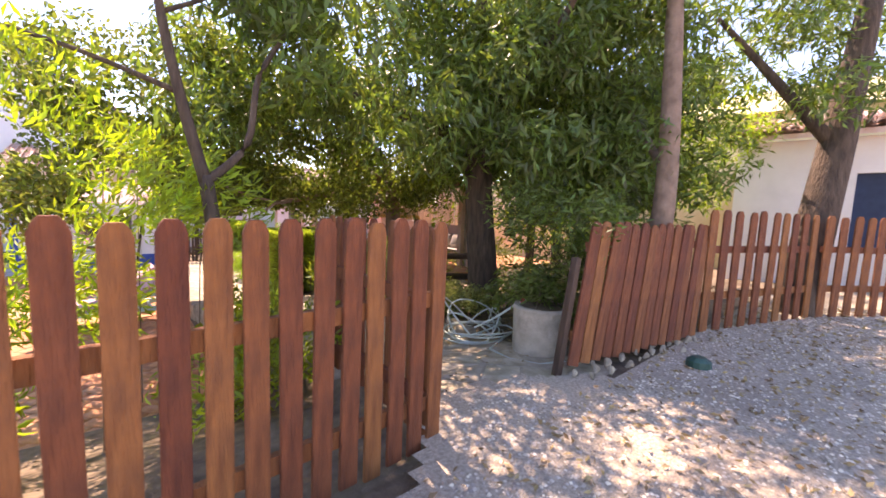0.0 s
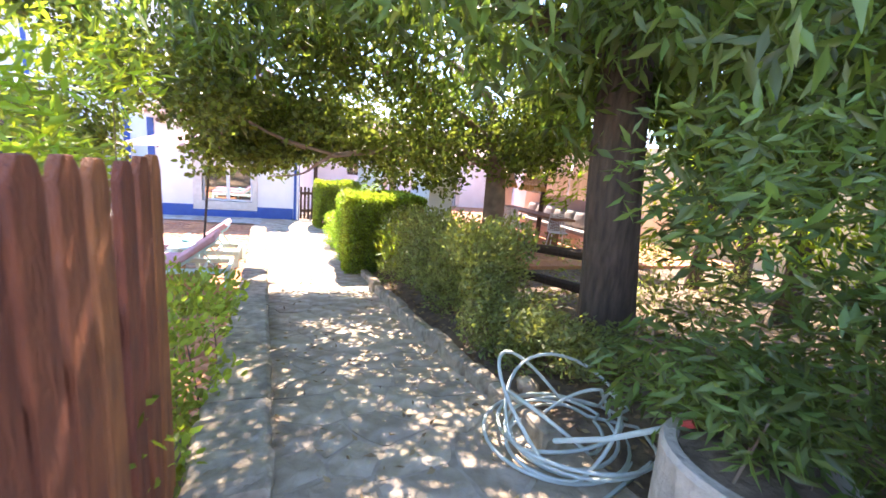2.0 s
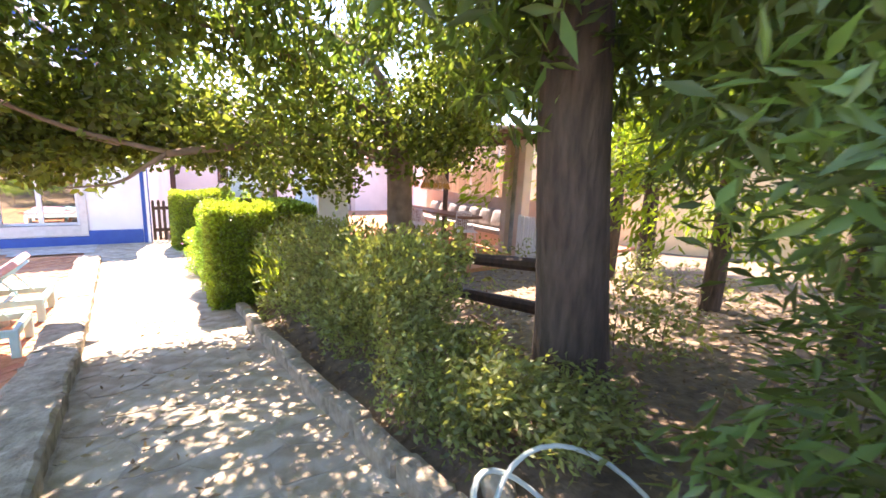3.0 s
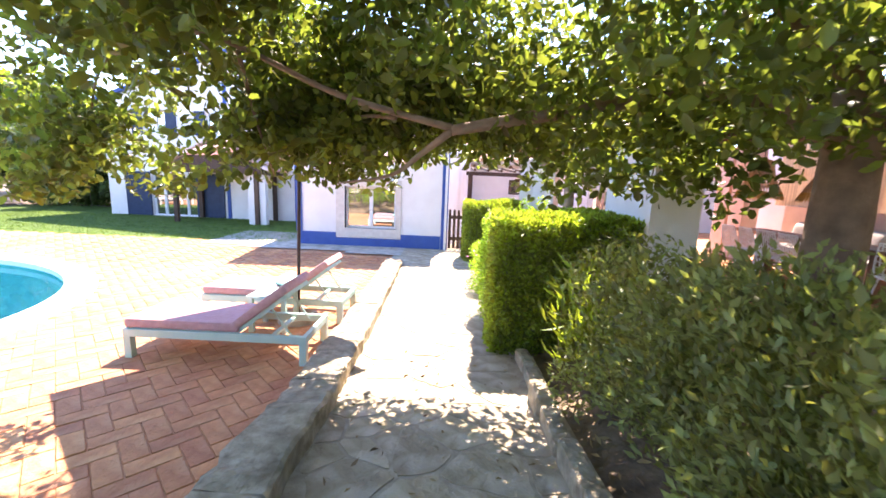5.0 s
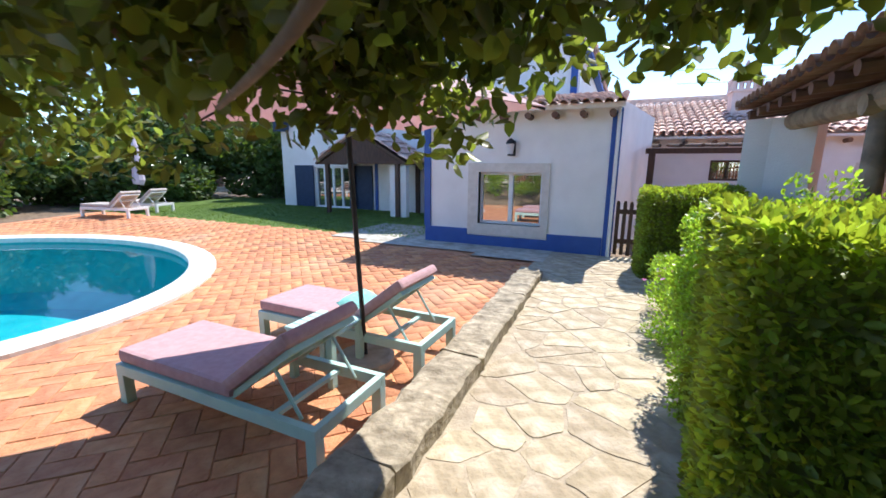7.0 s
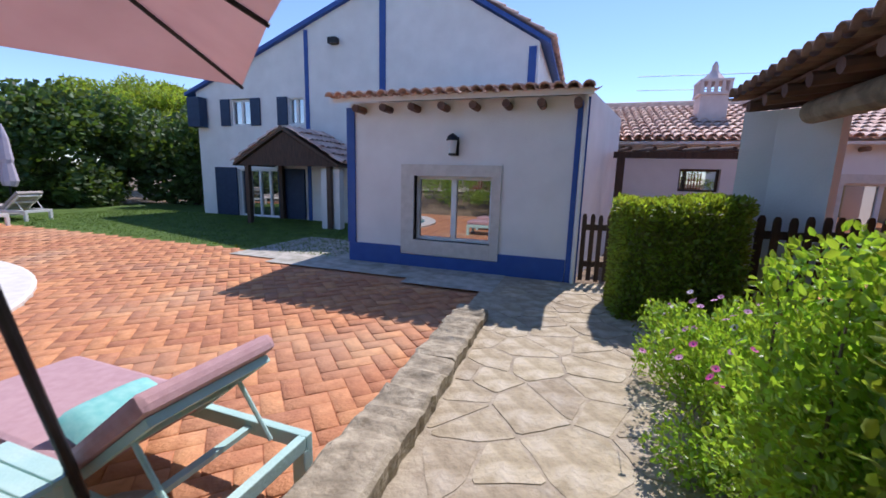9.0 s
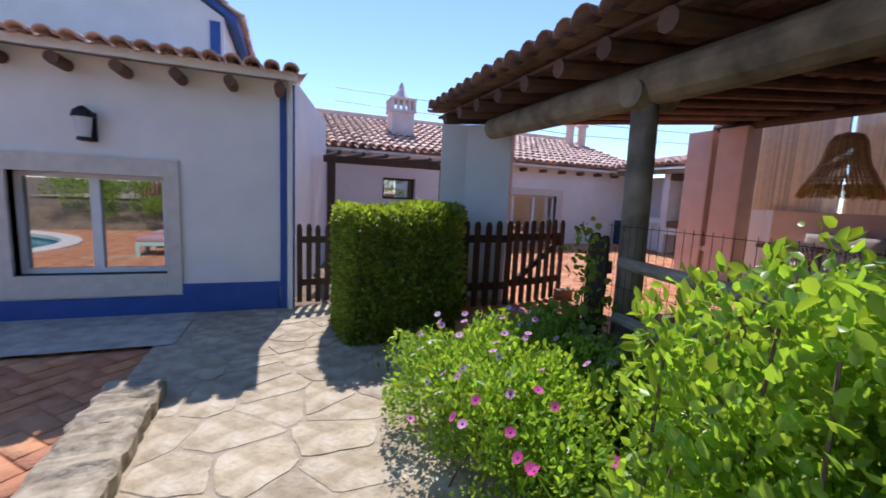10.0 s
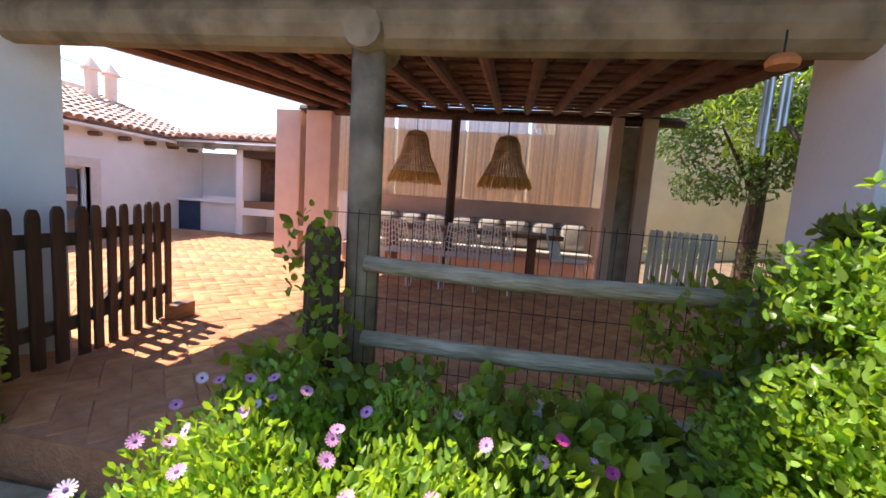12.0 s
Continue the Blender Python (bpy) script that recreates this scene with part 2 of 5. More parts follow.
M_GLASS = bpy.data.materials.new("window_glass")
M_GLASS.use_nodes = True
gb = M_GLASS.node_tree.nodes["Principled BSDF"]
gb.inputs["Base Color"].default_value = (0.035, 0.04, 0.04, 1)
gb.inputs["Roughness"].default_value = 0.02
gb.inputs["IOR"].default_value = 2.8
gb.inputs["Specular IOR Level"].default_value = 1.0
M_WATER = bpy.data.materials.new("pool_water")
M_WATER.use_nodes = True
wt = M_WATER.node_tree
wtr = wt.nodes.new("ShaderNodeBsdfTransparent")
wtr.inputs[0].default_value = (0.62, 0.93, 0.96, 1)
wgl = wt.nodes.new("ShaderNodeBsdfGlossy")
wgl.inputs["Roughness"].default_value = 0.03
wno = wt.nodes.new("ShaderNodeTexNoise")
wno.inputs["Scale"].default_value = 3.0
wbp = wt.nodes.new("ShaderNodeBump")
wbp.inputs["Strength"].default_value, wbp.inputs["Distance"].default_value = 0.15, 0.03
wt.links.new(wno.outputs[0], wbp.inputs["Height"])
wt.links.new(wbp.outputs[0], wgl.inputs["Normal"])
wfr = wt.nodes.new("ShaderNodeFresnel")
wfr.inputs["IOR"].default_value = 1.16
wmx = wt.nodes.new("ShaderNodeMixShader")
wt.links.new(wfr.outputs[0], wmx.inputs[0])
wt.links.new(wtr.outputs[0], wmx.inputs[1])
wt.links.new(wgl.outputs[0], wmx.inputs[2])
wt.links.new(wmx.outputs[0], wt.nodes["Material Output"].inputs[0])


# ---------- mesh helpers ----------
class Geo:
    """Collects vertices and faces of one mesh."""

    def __init__(self):
        self.v, self.f = [], []

    def add(self, verts, faces):
        k = len(self.v)
        self.v += [tuple(p) for p in verts]
        self.f += [tuple(i + k for i in q) for q in faces]
        return self

    def box(self, x0, x1, y0, y1, z0, z1, m=None):
        p = [Vector((x, y, z)) for z in (z0, z1) for y in (y0, y1) for x in (x0, x1)]
        if m:
            p = [m @ q for q in p]
        return self.add(p, [(0, 2, 3, 1), (4, 5, 7, 6), (0, 1, 5, 4), (1, 3, 7, 5), (3, 2, 6, 7), (2, 0, 4, 6)])

    def tube(self, points, radii, n=10, caps=True):
        """A round bar along points."""
        pts = [Vector(p) for p in points]
        if not isinstance(radii, (list, tuple)):
            radii = [radii] * len(pts)
        vs, fs = [], []
        for i, p in enumerate(pts):
            d = (pts[min(i + 1, len(pts) - 1)] - pts[max(i - 1, 0)]).normalized()
            a = d.cross(Vector((0.13, 0.31, 0.94)) if abs(d.z) < 0.9 else Vector((1, 0.1, 0))).normalized()
            b = d.cross(a)
            vs += [p + (a * math.cos(2 * math.pi * j / n) + b * math.sin(2 * math.pi * j / n)) * radii[i] for j in range(n)]
        for i in range(len(pts) - 1):
            fs += [(i * n + j, i * n + (j + 1) % n, (i + 1) * n + (j + 1) % n, (i + 1) * n + j) for j in range(n)]
        if caps:
            fs += [tuple(reversed(range(n))), tuple(range((len(pts) - 1) * n, len(pts) * n))]
        return self.add(vs, fs)

    def prism(self, outline, axis, a, b):
        """An outline of two coordinates, drawn out along axis from a to b."""
        def place(u, w, t):
            return {"x": (t, u, w), "y": (u, t, w), "z": (u, w, t)}[axis]
        n = len(outline)
        vs = [place(u, w, a) for u, w in outline] + [place(u, w, b) for u, w in outline]
        fs = [tuple(range(n)), tuple(reversed(range(n, 2 * n)))] + [(i, i + n, (i + 1) % n + n, (i + 1) % n) for i in range(n)]
        return self.add(vs, fs)

    def mesh(self, name, mat, bevel=0.0, smooth=False):
        me = bpy.data.meshes.new(name)
        me.from_pydata(self.v, [], self.f)
        bm = bmesh.new()
        bm.from_mesh(me)
        bmesh.ops.recalc_face_normals(bm, faces=bm.faces)
        if bevel:
            bmesh.ops.bevel(bm, geom=[e for e in bm.edges if len(e.link_faces) == 2 and e.calc_face_angle(0) > 0.6], offset=bevel, segments=2, profile=0.6, affect="EDGES", clamp_overlap=True)
        if smooth:
            for q in bm.faces:
                q.smooth = True
        bm.to_mesh(me)
        bm.free()
        me.materials.append(mat)
        return me


def part(name, geo, mat, parent, label="", bevel=0.0, smooth=False):
    ob = new(name, geo.mesh(name, mat, bevel, smooth) if isinstance(geo, Geo) else geo)
    ob.parent = parent
    if label:
        tagged(ob, label)
    return ob


def thing(name, label, category, group="", kind="", geo=None, mat=None, bevel=0.0, smooth=False, at=None):
    ob = new(name, geo.mesh(name, mat, bevel, smooth) if geo else None)
    if at is not None:
        ob.matrix_world = at
    return tagged(ob, label, category, group, kind)


def raw_mesh(name, verts, faces, mat, smooth=False):
    """A mesh from arrays of vertices and of equal-sided faces."""
    verts, faces = np.asarray(verts, np.float32), np.asarray(faces, np.int32)
    me = bpy.data.meshes.new(name)
    k = faces.shape[1]
    me.vertices.add(len(verts))
    me.vertices.foreach_set("co", verts.ravel())
    me.loops.add(faces.size)
    me.loops.foreach_set("vertex_index", faces.ravel())
    me.polygons.add(len(faces))
    me.polygons.foreach_set("loop_start", np.arange(len(faces), dtype=np.int32) * k)
    me.update(calc_edges=True)
    if smooth:
        me.polygons.foreach_set("use_smooth", np.ones(len(faces), bool))
    me.materials.append(mat)
    return me


def leaf_mesh(name, pos, size, width, mat, rng, droop=0.0, out=None, fold=0.25):
    """Folded leaves at pos. droop pulls their tips down; out: a direction for each leaf."""
    n = len(pos)
    d = rng.normal(size=(n, 3))
    if out is not None:
        d = d * 0.7 + out
    d /= np.linalg.norm(d, axis=1)[:, None]
    d[:, 2] -= droop
    d /= np.linalg.norm(d, axis=1)[:, None]
    s = np.cross(d, rng.normal(size=(n, 3)))
    s /= np.linalg.norm(s, axis=1)[:, None] + 1e-9
    u = np.cross(s, d)
    ln = (size * rng.uniform(0.65, 1.35, n))[:, None]
    w = ln * width * 0.5
    if width >= 0.45:
        v = np.empty((n, 6, 3))
        v[:, 0], v[:, 3] = pos, pos + d * ln - u * ln * 0.12
        for k, at, ww, side in ((1, 0.28, 0.92, 1), (2, 0.7, 0.86, 1), (4, 0.7, 0.86, -1), (5, 0.28, 0.92, -1)):
            v[:, k] = pos + d * ln * at + s * w * ww * side + u * w * fold - u * ln * 0.05 * at
        i = np.arange(n)[:, None] * 6
        faces = np.concatenate([i + np.array([[0, 1, 2, 3]]), i + np.array([[0, 3, 4, 5]])])
        return raw_mesh(name, v.reshape(-1, 3), faces, mat)
    mid = pos + d * ln * 0.45
    v = np.empty((n, 4, 3))
    v[:, 0], v[:, 2] = pos, pos + d * ln - u * ln * 0.1
    v[:, 1], v[:, 3] = mid + s * w + u * w * fold, mid - s * w + u * w * fold
    i = np.arange(n)[:, None] * 4
    faces = np.concatenate([i + np.array([[0, 1, 2]]), i + np.array([[0, 2, 3]])])
    return raw_mesh(name, v.reshape(-1, 3), faces, mat)


def clumps(rng, centres, radii, per, flat=1.0):
    """Points scattered in small uneven clumps round given centres, thick towards each clump's outside."""
    pts = []
    for c, r in zip(centres, radii):
        k = int(per * r * r)
        q = rng.normal(size=(k, 3))
        q /= np.linalg.norm(q, axis=1)[:, None]
        q *= (rng.uniform(0.25, 1.0, k) ** 0.5)[:, None] * r
        q[:, 2] *= flat
        pts.append(q + np.asarray(c))
    return np.concatenate(pts)


def smooth_between(x, a, b):
    t = np.clip((x - a) / (b - a), 0, 1)
    return t * t * (3 - 2 * t)


# ---------- ground ----------
PATH_Y = [-60, 1.2, 2.2, 3.5, 5.0, 7.0, 8.5, 10.0, 14.0, 90]
PATH_Z = [0.84, 0.83, 0.76, 0.62, 0.42, 0.20, 0.12, 0.10, 0.11, 0.11]


def path_z(y):
    return np.interp(y, PATH_Y, PATH_Z)


def kerb_x(y):
    """Path side of the kerb wall."""
    return 1.76 - 0.034 * (y - 4.6)


POOL_C, POOL_A, POOL_B = (-6.6, 8.2), 4.45, 3.6


def in_pool(x, y, grow=0.0):
    return ((x - POOL_C[0]) / (POOL_A + grow)) ** 2 + ((y - POOL_C[1]) / (POOL_B + grow)) ** 2 < 1


def ground_z(x, y):
    x, y = np.asarray(x, float), np.asarray(y, float)
    p = path_z(y) - 0.03
    west = np.where(y < 5.0, p * (1 - smooth_between(y, 2.2, 5.0)), 0.0) + 0.11 * smooth_between(y, 11.0, 14.0) - 0.035
    east = p + 0.10 * smooth_between(x, 3.15, 3.5) * smooth_between(y, 2.4, 3.2) * (1 - smooth_between(y, 11.6, 12.0))
    return west + (east - west) * smooth_between(x, 1.25, 1.4)


def axis(lo, hi, step, far):
    mid = np.arange(lo, hi + step / 2, step)
    grow = step * np.cumsum(1.35 ** np.arange(1, 26))
    return np.concatenate([(lo - grow)[::-1], mid, hi + grow])


gx, gy = axis(-13, 14, 0.25, 900), axis(-5, 21, 0.25, 900)
GX, GY = np.meshgrid(gx, gy)
GZ = ground_z(GX, GY)
nx = len(gx)
quads = np.array([(j * nx + i, j * nx + i + 1, (j + 1) * nx + i + 1, (j + 1) * nx + i) for j in range(len(gy) - 1) for i in range(nx - 1)])
cx = (gx[:-1] + gx[1:]) / 2
cy = (gy[:-1] + gy[1:]) / 2
keep = ~in_pool(np.tile(cx, len(cy)), np.repeat(cy, len(cx)), -0.05)
ground = new("ground", raw_mesh("ground", np.stack([GX, GY, GZ], -1).reshape(-1, 3), quads[keep], M_SOIL, True))
tagged(ground, "dry brown garden soil under trees and beds", "ground", kind="structure")


def sheet(name, x0, x1, y0, y1, step, height, mat, test=None, label="", category="", kind="structure"):
    xs, ys = np.arange(x0, x1 + 1e-6, step), np.arange(y0, y1 + 1e-6, step)
    X, Y = np.meshgrid(xs, ys)
    n = len(xs)
    q = np.array([(j * n + i, j * n + i + 1, (j + 1) * n + i + 1, (j + 1) * n + i) for j in range(len(ys) - 1) for i in range(n - 1)])
    if test is not None:
        q = q[test(X.ravel()[q].mean(1), Y.ravel()[q].mean(1))]
    ob = new(name, raw_mesh(name, np.stack([X, Y, height(X, Y)], -1).reshape(-1, 3), q, mat, True))
    return tagged(ob, label, category, kind=kind)


def gravel_area(x, y):
    return y < 1.3 + 0.55 * smooth_between(x, 1.0, 1.6) * (1 - smooth_between(x, 2.2, 3.2))


sheet("gravel_ground", -6, 12, -8, 2.0, 0.1, lambda x, y: ground_z(x, y) * 0 + 0.845 + 0.03 * smooth_between(x, 3, 7), M_GRAVEL_BED, gravel_area, "pale grey gravel yard littered with dry leaves", "gravel")
path = sheet("path", 1.2, 3.3, 1.4, 14.0, 0.15, lambda x, y: path_z(y) - 0.0035, M_MORTAR, lambda x, y: (x > kerb_x(y) - 0.1) | (y > 12.0), "stone-paved garden path with pale mortar joints", "path")
deck_z = lambda x, y: -0.006 + 0.11 * smooth_between(y, 11.0, 14.0)
deck = sheet("deck", -13.0, 1.4, 4.2, 14.0, 0.2, deck_z, M_JOINT, lambda x, y: ~in_pool(x, y, -0.02) & (y < 14.0 - 0.0 * x), "terracotta brick pool deck", "terrace")
lawn = sheet("lawn", -15.0, -1.4, 13.9, 21.0, 0.3, lambda x, y: 0.11 + 0 * x, M_GRASS, None, "short green lawn beside the house", "lawn")
apron = sheet("house_apron", -3.4, 4.0, 12.25, 15.9, 0.25, lambda x, y: 0.004 + path_z(y) + 0 * x, M_CONCRETE, lambda x, y: (y > 13.0 + 0.1 * (1.3 - x)) & (x < 1.45), "grey stone apron along the house wall", "pavement")
patio = tagged(new("patio", Geo().box(3.78, 13.0, 11.6, 20.4, -0.2, 0.29).box(4.25, 13.0, 8.0, 11.6, -0.2, 0.29).mesh("patio", M_JOINT)), "raised terracotta tiled patio with a step", "patio", kind="structure")

# ---------- pool ----------
ring = [(math.cos(2 * math.pi * i / 72), math.sin(2 * math.pi * i / 72)) for i in range(72)]


def pool_ring(grow, z):
    return [(POOL_C[0] + c * (POOL_A + grow), POOL_C[1] + s * (POOL_B + grow), z) for c, s in ring]


pool = thing("swimming_pool", "oval turquoise swimming pool with pale stone coping", "pool", kind="structure")


def loft(rings, close=True):
    g = Geo()
    n = len(rings[0])
    for r in rings:
        g.v += [tuple(p) for p in r]
    for k in range(len(rings) - 1):
        g.f += [(k * n + i, k * n + (i + 1) % n, (k + 1) * n + (i + 1) % n, (k + 1) * n + i) for i in range(n)]
    if close:
        g.f.append(tuple(range((len(rings) - 1) * n, len(rings) * n)))
    return g


part("lining", loft([pool_ring(-0.32, 0.0), pool_ring(-0.34, -1.2), pool_ring(-0.8, -1.45)]), M_POOL, pool, "turquoise pool lining")
part("coping", loft([pool_ring(0.02, -0.05), pool_ring(0.02, 0.035), pool_ring(-0.02, 0.05), pool_ring(-0.33, 0.05), pool_ring(-0.37, 0.03), pool_ring(-0.37, -0.06)], False), M_COPING, pool, "pale stone coping", smooth=False)
wr = pool_ring(-0.33, -0.09)
wv = np.array([(POOL_C[0], POOL_C[1], -0.09)] + wr)
water = part("water", raw_mesh("water", wv, [(0, 1 + k, 1 + (k + 1) % 72) for k in range(72)], M_WATER), M_WATER, pool, "clear blue water")

# ---------- kerb wall ----------
kerb = thing("kerb_wall", "low weathered stone kerb wall beside the path", "wall", kind="structure")
rng = np.random.default_rng(3)
y = 2.9
while y < 12.0:
    ln = min(float(rng.uniform(0.7, 1.3)), 12.1 - y)
    g = Geo()
    k = 12
    for i in range(k + 1):
        yy = y + ln * i / k
        x1 = kerb_x(yy) + float(rng.normal(0, 0.006))
        x0 = x1 - 0.31 + float(rng.normal(0, 0.006))
        top = float(path_z(yy)) + 0.14 - 0.03 * max(0, (yy - 9) / 3) + float(rng.normal(0, 0.008))
        low = -0.2
        j = [float(q) for q in rng.normal(0, 0.006, 4)]
        prof = [(x0, low), (x0 - 0.008 + j[0], top - 0.015), (x0 + 0.015, top + j[1]), ((x0 + x1) / 2, top + 0.004 + j[2]), (x1 - 0.015, top + j[3]), (x1 + 0.008, top - 0.018), (x1 - 0.01 + j[0], low)]
        g.v += [(a, yy, b) for a, b in prof]
    for i in range(k):
        g.f += [(i * 7 + j, i * 7 + j + 1, (i + 1) * 7 + j + 1, (i + 1) * 7 + j) for j in range(6)]
    g.f += [tuple(range(7)), tuple(reversed(range(k * 7, k * 7 + 7)))]
    part("kerb_stone", g, M_KERB, kerb)
    y += ln + 0.012
bed_edge = thing("bed_edging", "rough stone edging along the hedge bed", "edging", kind="structure")
y = 2.9
while y < 8.0:
    ln = float(rng.uniform(0.25, 0.5))
    h = float(rng.uniform(0.10, 0.16))
    z = float(path_z(y + ln / 2))
    g = Geo().box(-0.06, 0.06, 0, ln - 0.015, -0.2, h)
    ob = part("edging_stone", g, M_KERB, bed_edge, bevel=0.03)
    ob.matrix_world = pose(3.13 + float(rng.normal(0, 0.015)), y, z, -4, 0, float(rng.normal(0, 2)))
    y += ln


# ---------- walls and roofs ----------
def pierced(axis_name, at, thick, a0, a1, z0, z1, holes):
    """A wall of that thickness with rectangular openings (a0, a1, z0, z1) through it."""
    us = sorted({a0, a1, *[h[0] for h in holes], *[h[1] for h in holes]})
    zs = sorted({z0, z1, *[h[2] for h in holes], *[h[3] for h in holes]})
    g = Geo()
    for u0, u1 in zip(us, us[1:]):
        run = None
        for w0, w1 in zip(zs, zs[1:]):
            solid = not any(h[0] < (u0 + u1) / 2 < h[1] and h[2] < (w0 + w1) / 2 < h[3] for h in holes)
            if solid:
                run = (run[0], w1) if run else (w0, w1)
            if (not solid or w1 == zs[-1]) and run:
                if axis_name == "y":
                    g.box(u0, u1, at, at + thick, *run)
                else:
                    g.box(at, at + thick, u0, u1, *run)
                run = None
    return g


def window(parent, x0, x1, z0, z1, y, mat=None, bars=1, name="window", depth=0.06, label="white-framed window"):
    """A casement in a wall that faces south, with a pane for each leaf."""
    mat = mat or M_WHITEPAINT
    w = part(name, Geo().box(x0, x1, y, y + depth, z0, z0 + 0.05).box(x0, x1, y, y + depth, z1 - 0.05, z1).box(x0, x0 + 0.05, y, y + depth, z0 + 0.05, z1 - 0.05).box(x1 - 0.05, x1, y, y + depth, z0 + 0.05, z1 - 0.05), mat, parent, label)
    step = (x1 - x0) / (bars + 1)
    for i in range(bars):
        c = x0 + step * (i + 1)
        part("mullion", Geo().box(c - 0.04, c + 0.04, y - 0.008, y + depth, z0 + 0.05, z1 - 0.05), mat, w)
    for i in range(bars + 1):
        pane = part("pane", Geo().box(x0 + step * i + 0.045, x0 + step * (i + 1) - 0.045, y + 0.03, y + 0.036, z0 + 0.05, z1 - 0.05), M_GLASS, w)
    return w


def tile_roof(parent, origin, across, up, width, length, pitch=0.2, row=0.36, single=0, name="roof_tile", r=0.095, mats=None):
    """Barrel tiles on a slope from origin: width along across, length along up. The lowest rows can be single pieces."""
    mats = mats or (M_TILE, M_TILE_O)
    across, up = Vector(across).normalized(), Vector(up).normalized()
    nrm = across.cross(up).normalized()
    if nrm.z < 0:
        nrm = -nrm
    m = Matrix((across, up, nrm)).transposed().to_4x4()
    m.translation = Vector(origin)
    cols, rows = int(width / pitch), max(1, int(length / row))
    k = 6

    def tile(g, u, v, lift):
        vs = []
        for q, (vv, rr, h) in enumerate(((v - 0.04, r, 0.035 + lift), (v + row, r * 0.82, 0.0 + lift))):
            for ri, dh in ((rr, 0), (rr - 0.016, 0)):
                vs += [(u + ri * math.cos(math.pi * j / k), vv, h + ri * 0.85 * math.sin(math.pi * j / k)) for j in range(k + 1)]
        n = k + 1
        fs = [(j, j + 1, 2 * n + j + 1, 2 * n + j) for j in range(k)] + [(n + j + 1, n + j, 3 * n + j, 3 * n + j + 1) for j in range(k)]
        fs += [(j + 1, j, n + j, n + j + 1) for j in range(k)] + [(0, 2 * n, 3 * n, n), (k, n + k, 3 * n + k, 2 * n + k)]
        g.add(vs, fs)

    def trough(g, u, v):
        vs = []
        for vv, h in ((v - 0.02, 0.012), (v + row, 0.0)):
            vs += [(u + r * math.cos(math.pi * j / k), vv, h + 0.035 - r * 0.55 * math.sin(math.pi * j / k) + 0.02) for j in range(k + 1)]
        n = k + 1
        g.add(vs, [(j, j + 1, n + j + 1, n + j) for j in range(k)])

    rest = Geo()
    shared = None
    for c in range(cols):
        for q in range(rows):
            if q < single:
                if shared is None:
                    one = Geo()
                    tile(one, 0, 0, 0)
                    shared = one.mesh(name, mats[1], smooth=True)
                ob = new(name, shared)
                ob.parent = parent
                ob.matrix_basis = m @ pose(pitch * (c + 0.5) + random.uniform(-0.008, 0.008), row * q + random.uniform(-0.015, 0.015), 0.02 + random.uniform(0, 0.008), 0, 0, random.uniform(-1.5, 1.5))
            else:
                tile(rest, pitch * (c + 0.5) + random.uniform(-0.008, 0.008), row * q + random.uniform(-0.015, 0.015), 0.02 + random.uniform(0, 0.01))
            trough(rest, pitch * (c + 1), row * q)
    ob = part("roof_tiles", rest, mats[0], parent)
    ob.matrix_basis = m
    tagged(ob, "rows of clay barrel tiles", kind="stuff")


# annex with the large window
annex = thing("annex_house", "white annex with blue plinth and tiled eave", "house", kind="structure")
part("front_wall", pierced("y", 14.0, 0.3, -1.25, 2.3, -0.1, 2.62, [(-0.13, 1.09, 0.54, 1.53)]), M_WHITE, annex)
part("side_wall", Geo().prism([(2.02, 14.3), (2.302, 14.3), (2.95, 17.4), (2.65, 17.4)], "z", -0.1, 2.78), M_WHITE, annex)
part("side_wall", Geo().prism([(14.3, -0.1), (14.3, 2.62), (18.4, 2.62), (18.4, -0.1)], "x", -1.25, -0.95), M_WHITE, annex)
# back wall and floor carry the unlit room's darkness as colour
part("room", Geo().box(-0.9, 1.95, 16.3, 16.4, -0.1, 2.6).box(-0.9, 1.95, 14.3, 16.3, 0.0, 0.1), M_ROOM_SHADE, annex)
part("plinth", Geo().box(-1.28, -0.35, 13.97, 13.998, 0.0, 0.42).box(-0.35, 1.22, 13.97, 13.998, 0.0, 0.30).box(1.22, 2.17, 13.97, 13.998, 0.0, 0.42), M_BLUE, annex, "blue painted plinth")
part("corner_stripe", Geo().box(-1.30, -1.16, 13.965, 13.996, 0.42, 2.55), M_BLUE, annex, "blue corner stripe")
part("corner_stripe", Geo().box(2.18, 2.25, 13.965, 13.998, 0.0, 2.55), M_BLUE, annex)
part("corner_stripe", Geo().box(2.302, 2.335, 14.0, 14.14, 0.0, 2.6), M_BLUE, annex)
part("downpipe", Geo().tube([(2.285, 13.93, 0.1), (2.285, 13.93, 2.5), (2.285, 13.85, 2.62)], 0.028), M_WHITEPAINT, annex, "white downpipe")
part("window_surround", Geo().box(-0.34, -0.13, 13.96, 14.12, 0.33, 1.70).box(1.09, 1.22, 13.96, 14.12, 0.33, 1.70).box(-0.13, 1.09, 13.96, 14.12, 1.53, 1.70).box(-0.13, 1.09, 13.955, 14.12, 0.33, 0.54), M_SURROUND, annex, "pale stone surround")
window(annex, -0.13, 1.09, 0.54, 1.53, 14.1)
part("roof_slab", Geo().prism([(13.72, 2.58), (13.72, 2.66), (18.4, 3.55), (18.4, 3.45)], "x", -1.45, 2.36), M_WHITE, annex)
for i in range(8):
    cxx = -1.0 + i * 0.455
    part("rafter_end", Geo().tube([(cxx, 13.72, 2.50), (cxx, 14.05, 2.50)], 0.055, 10), M_RAFTER, annex)
tile_roof(annex, (-1.47, 13.66, 2.61), (1, 0, 0), (0, 1, 0.19), 3.85, 4.6, pitch=0.175, single=3, r=0.078)
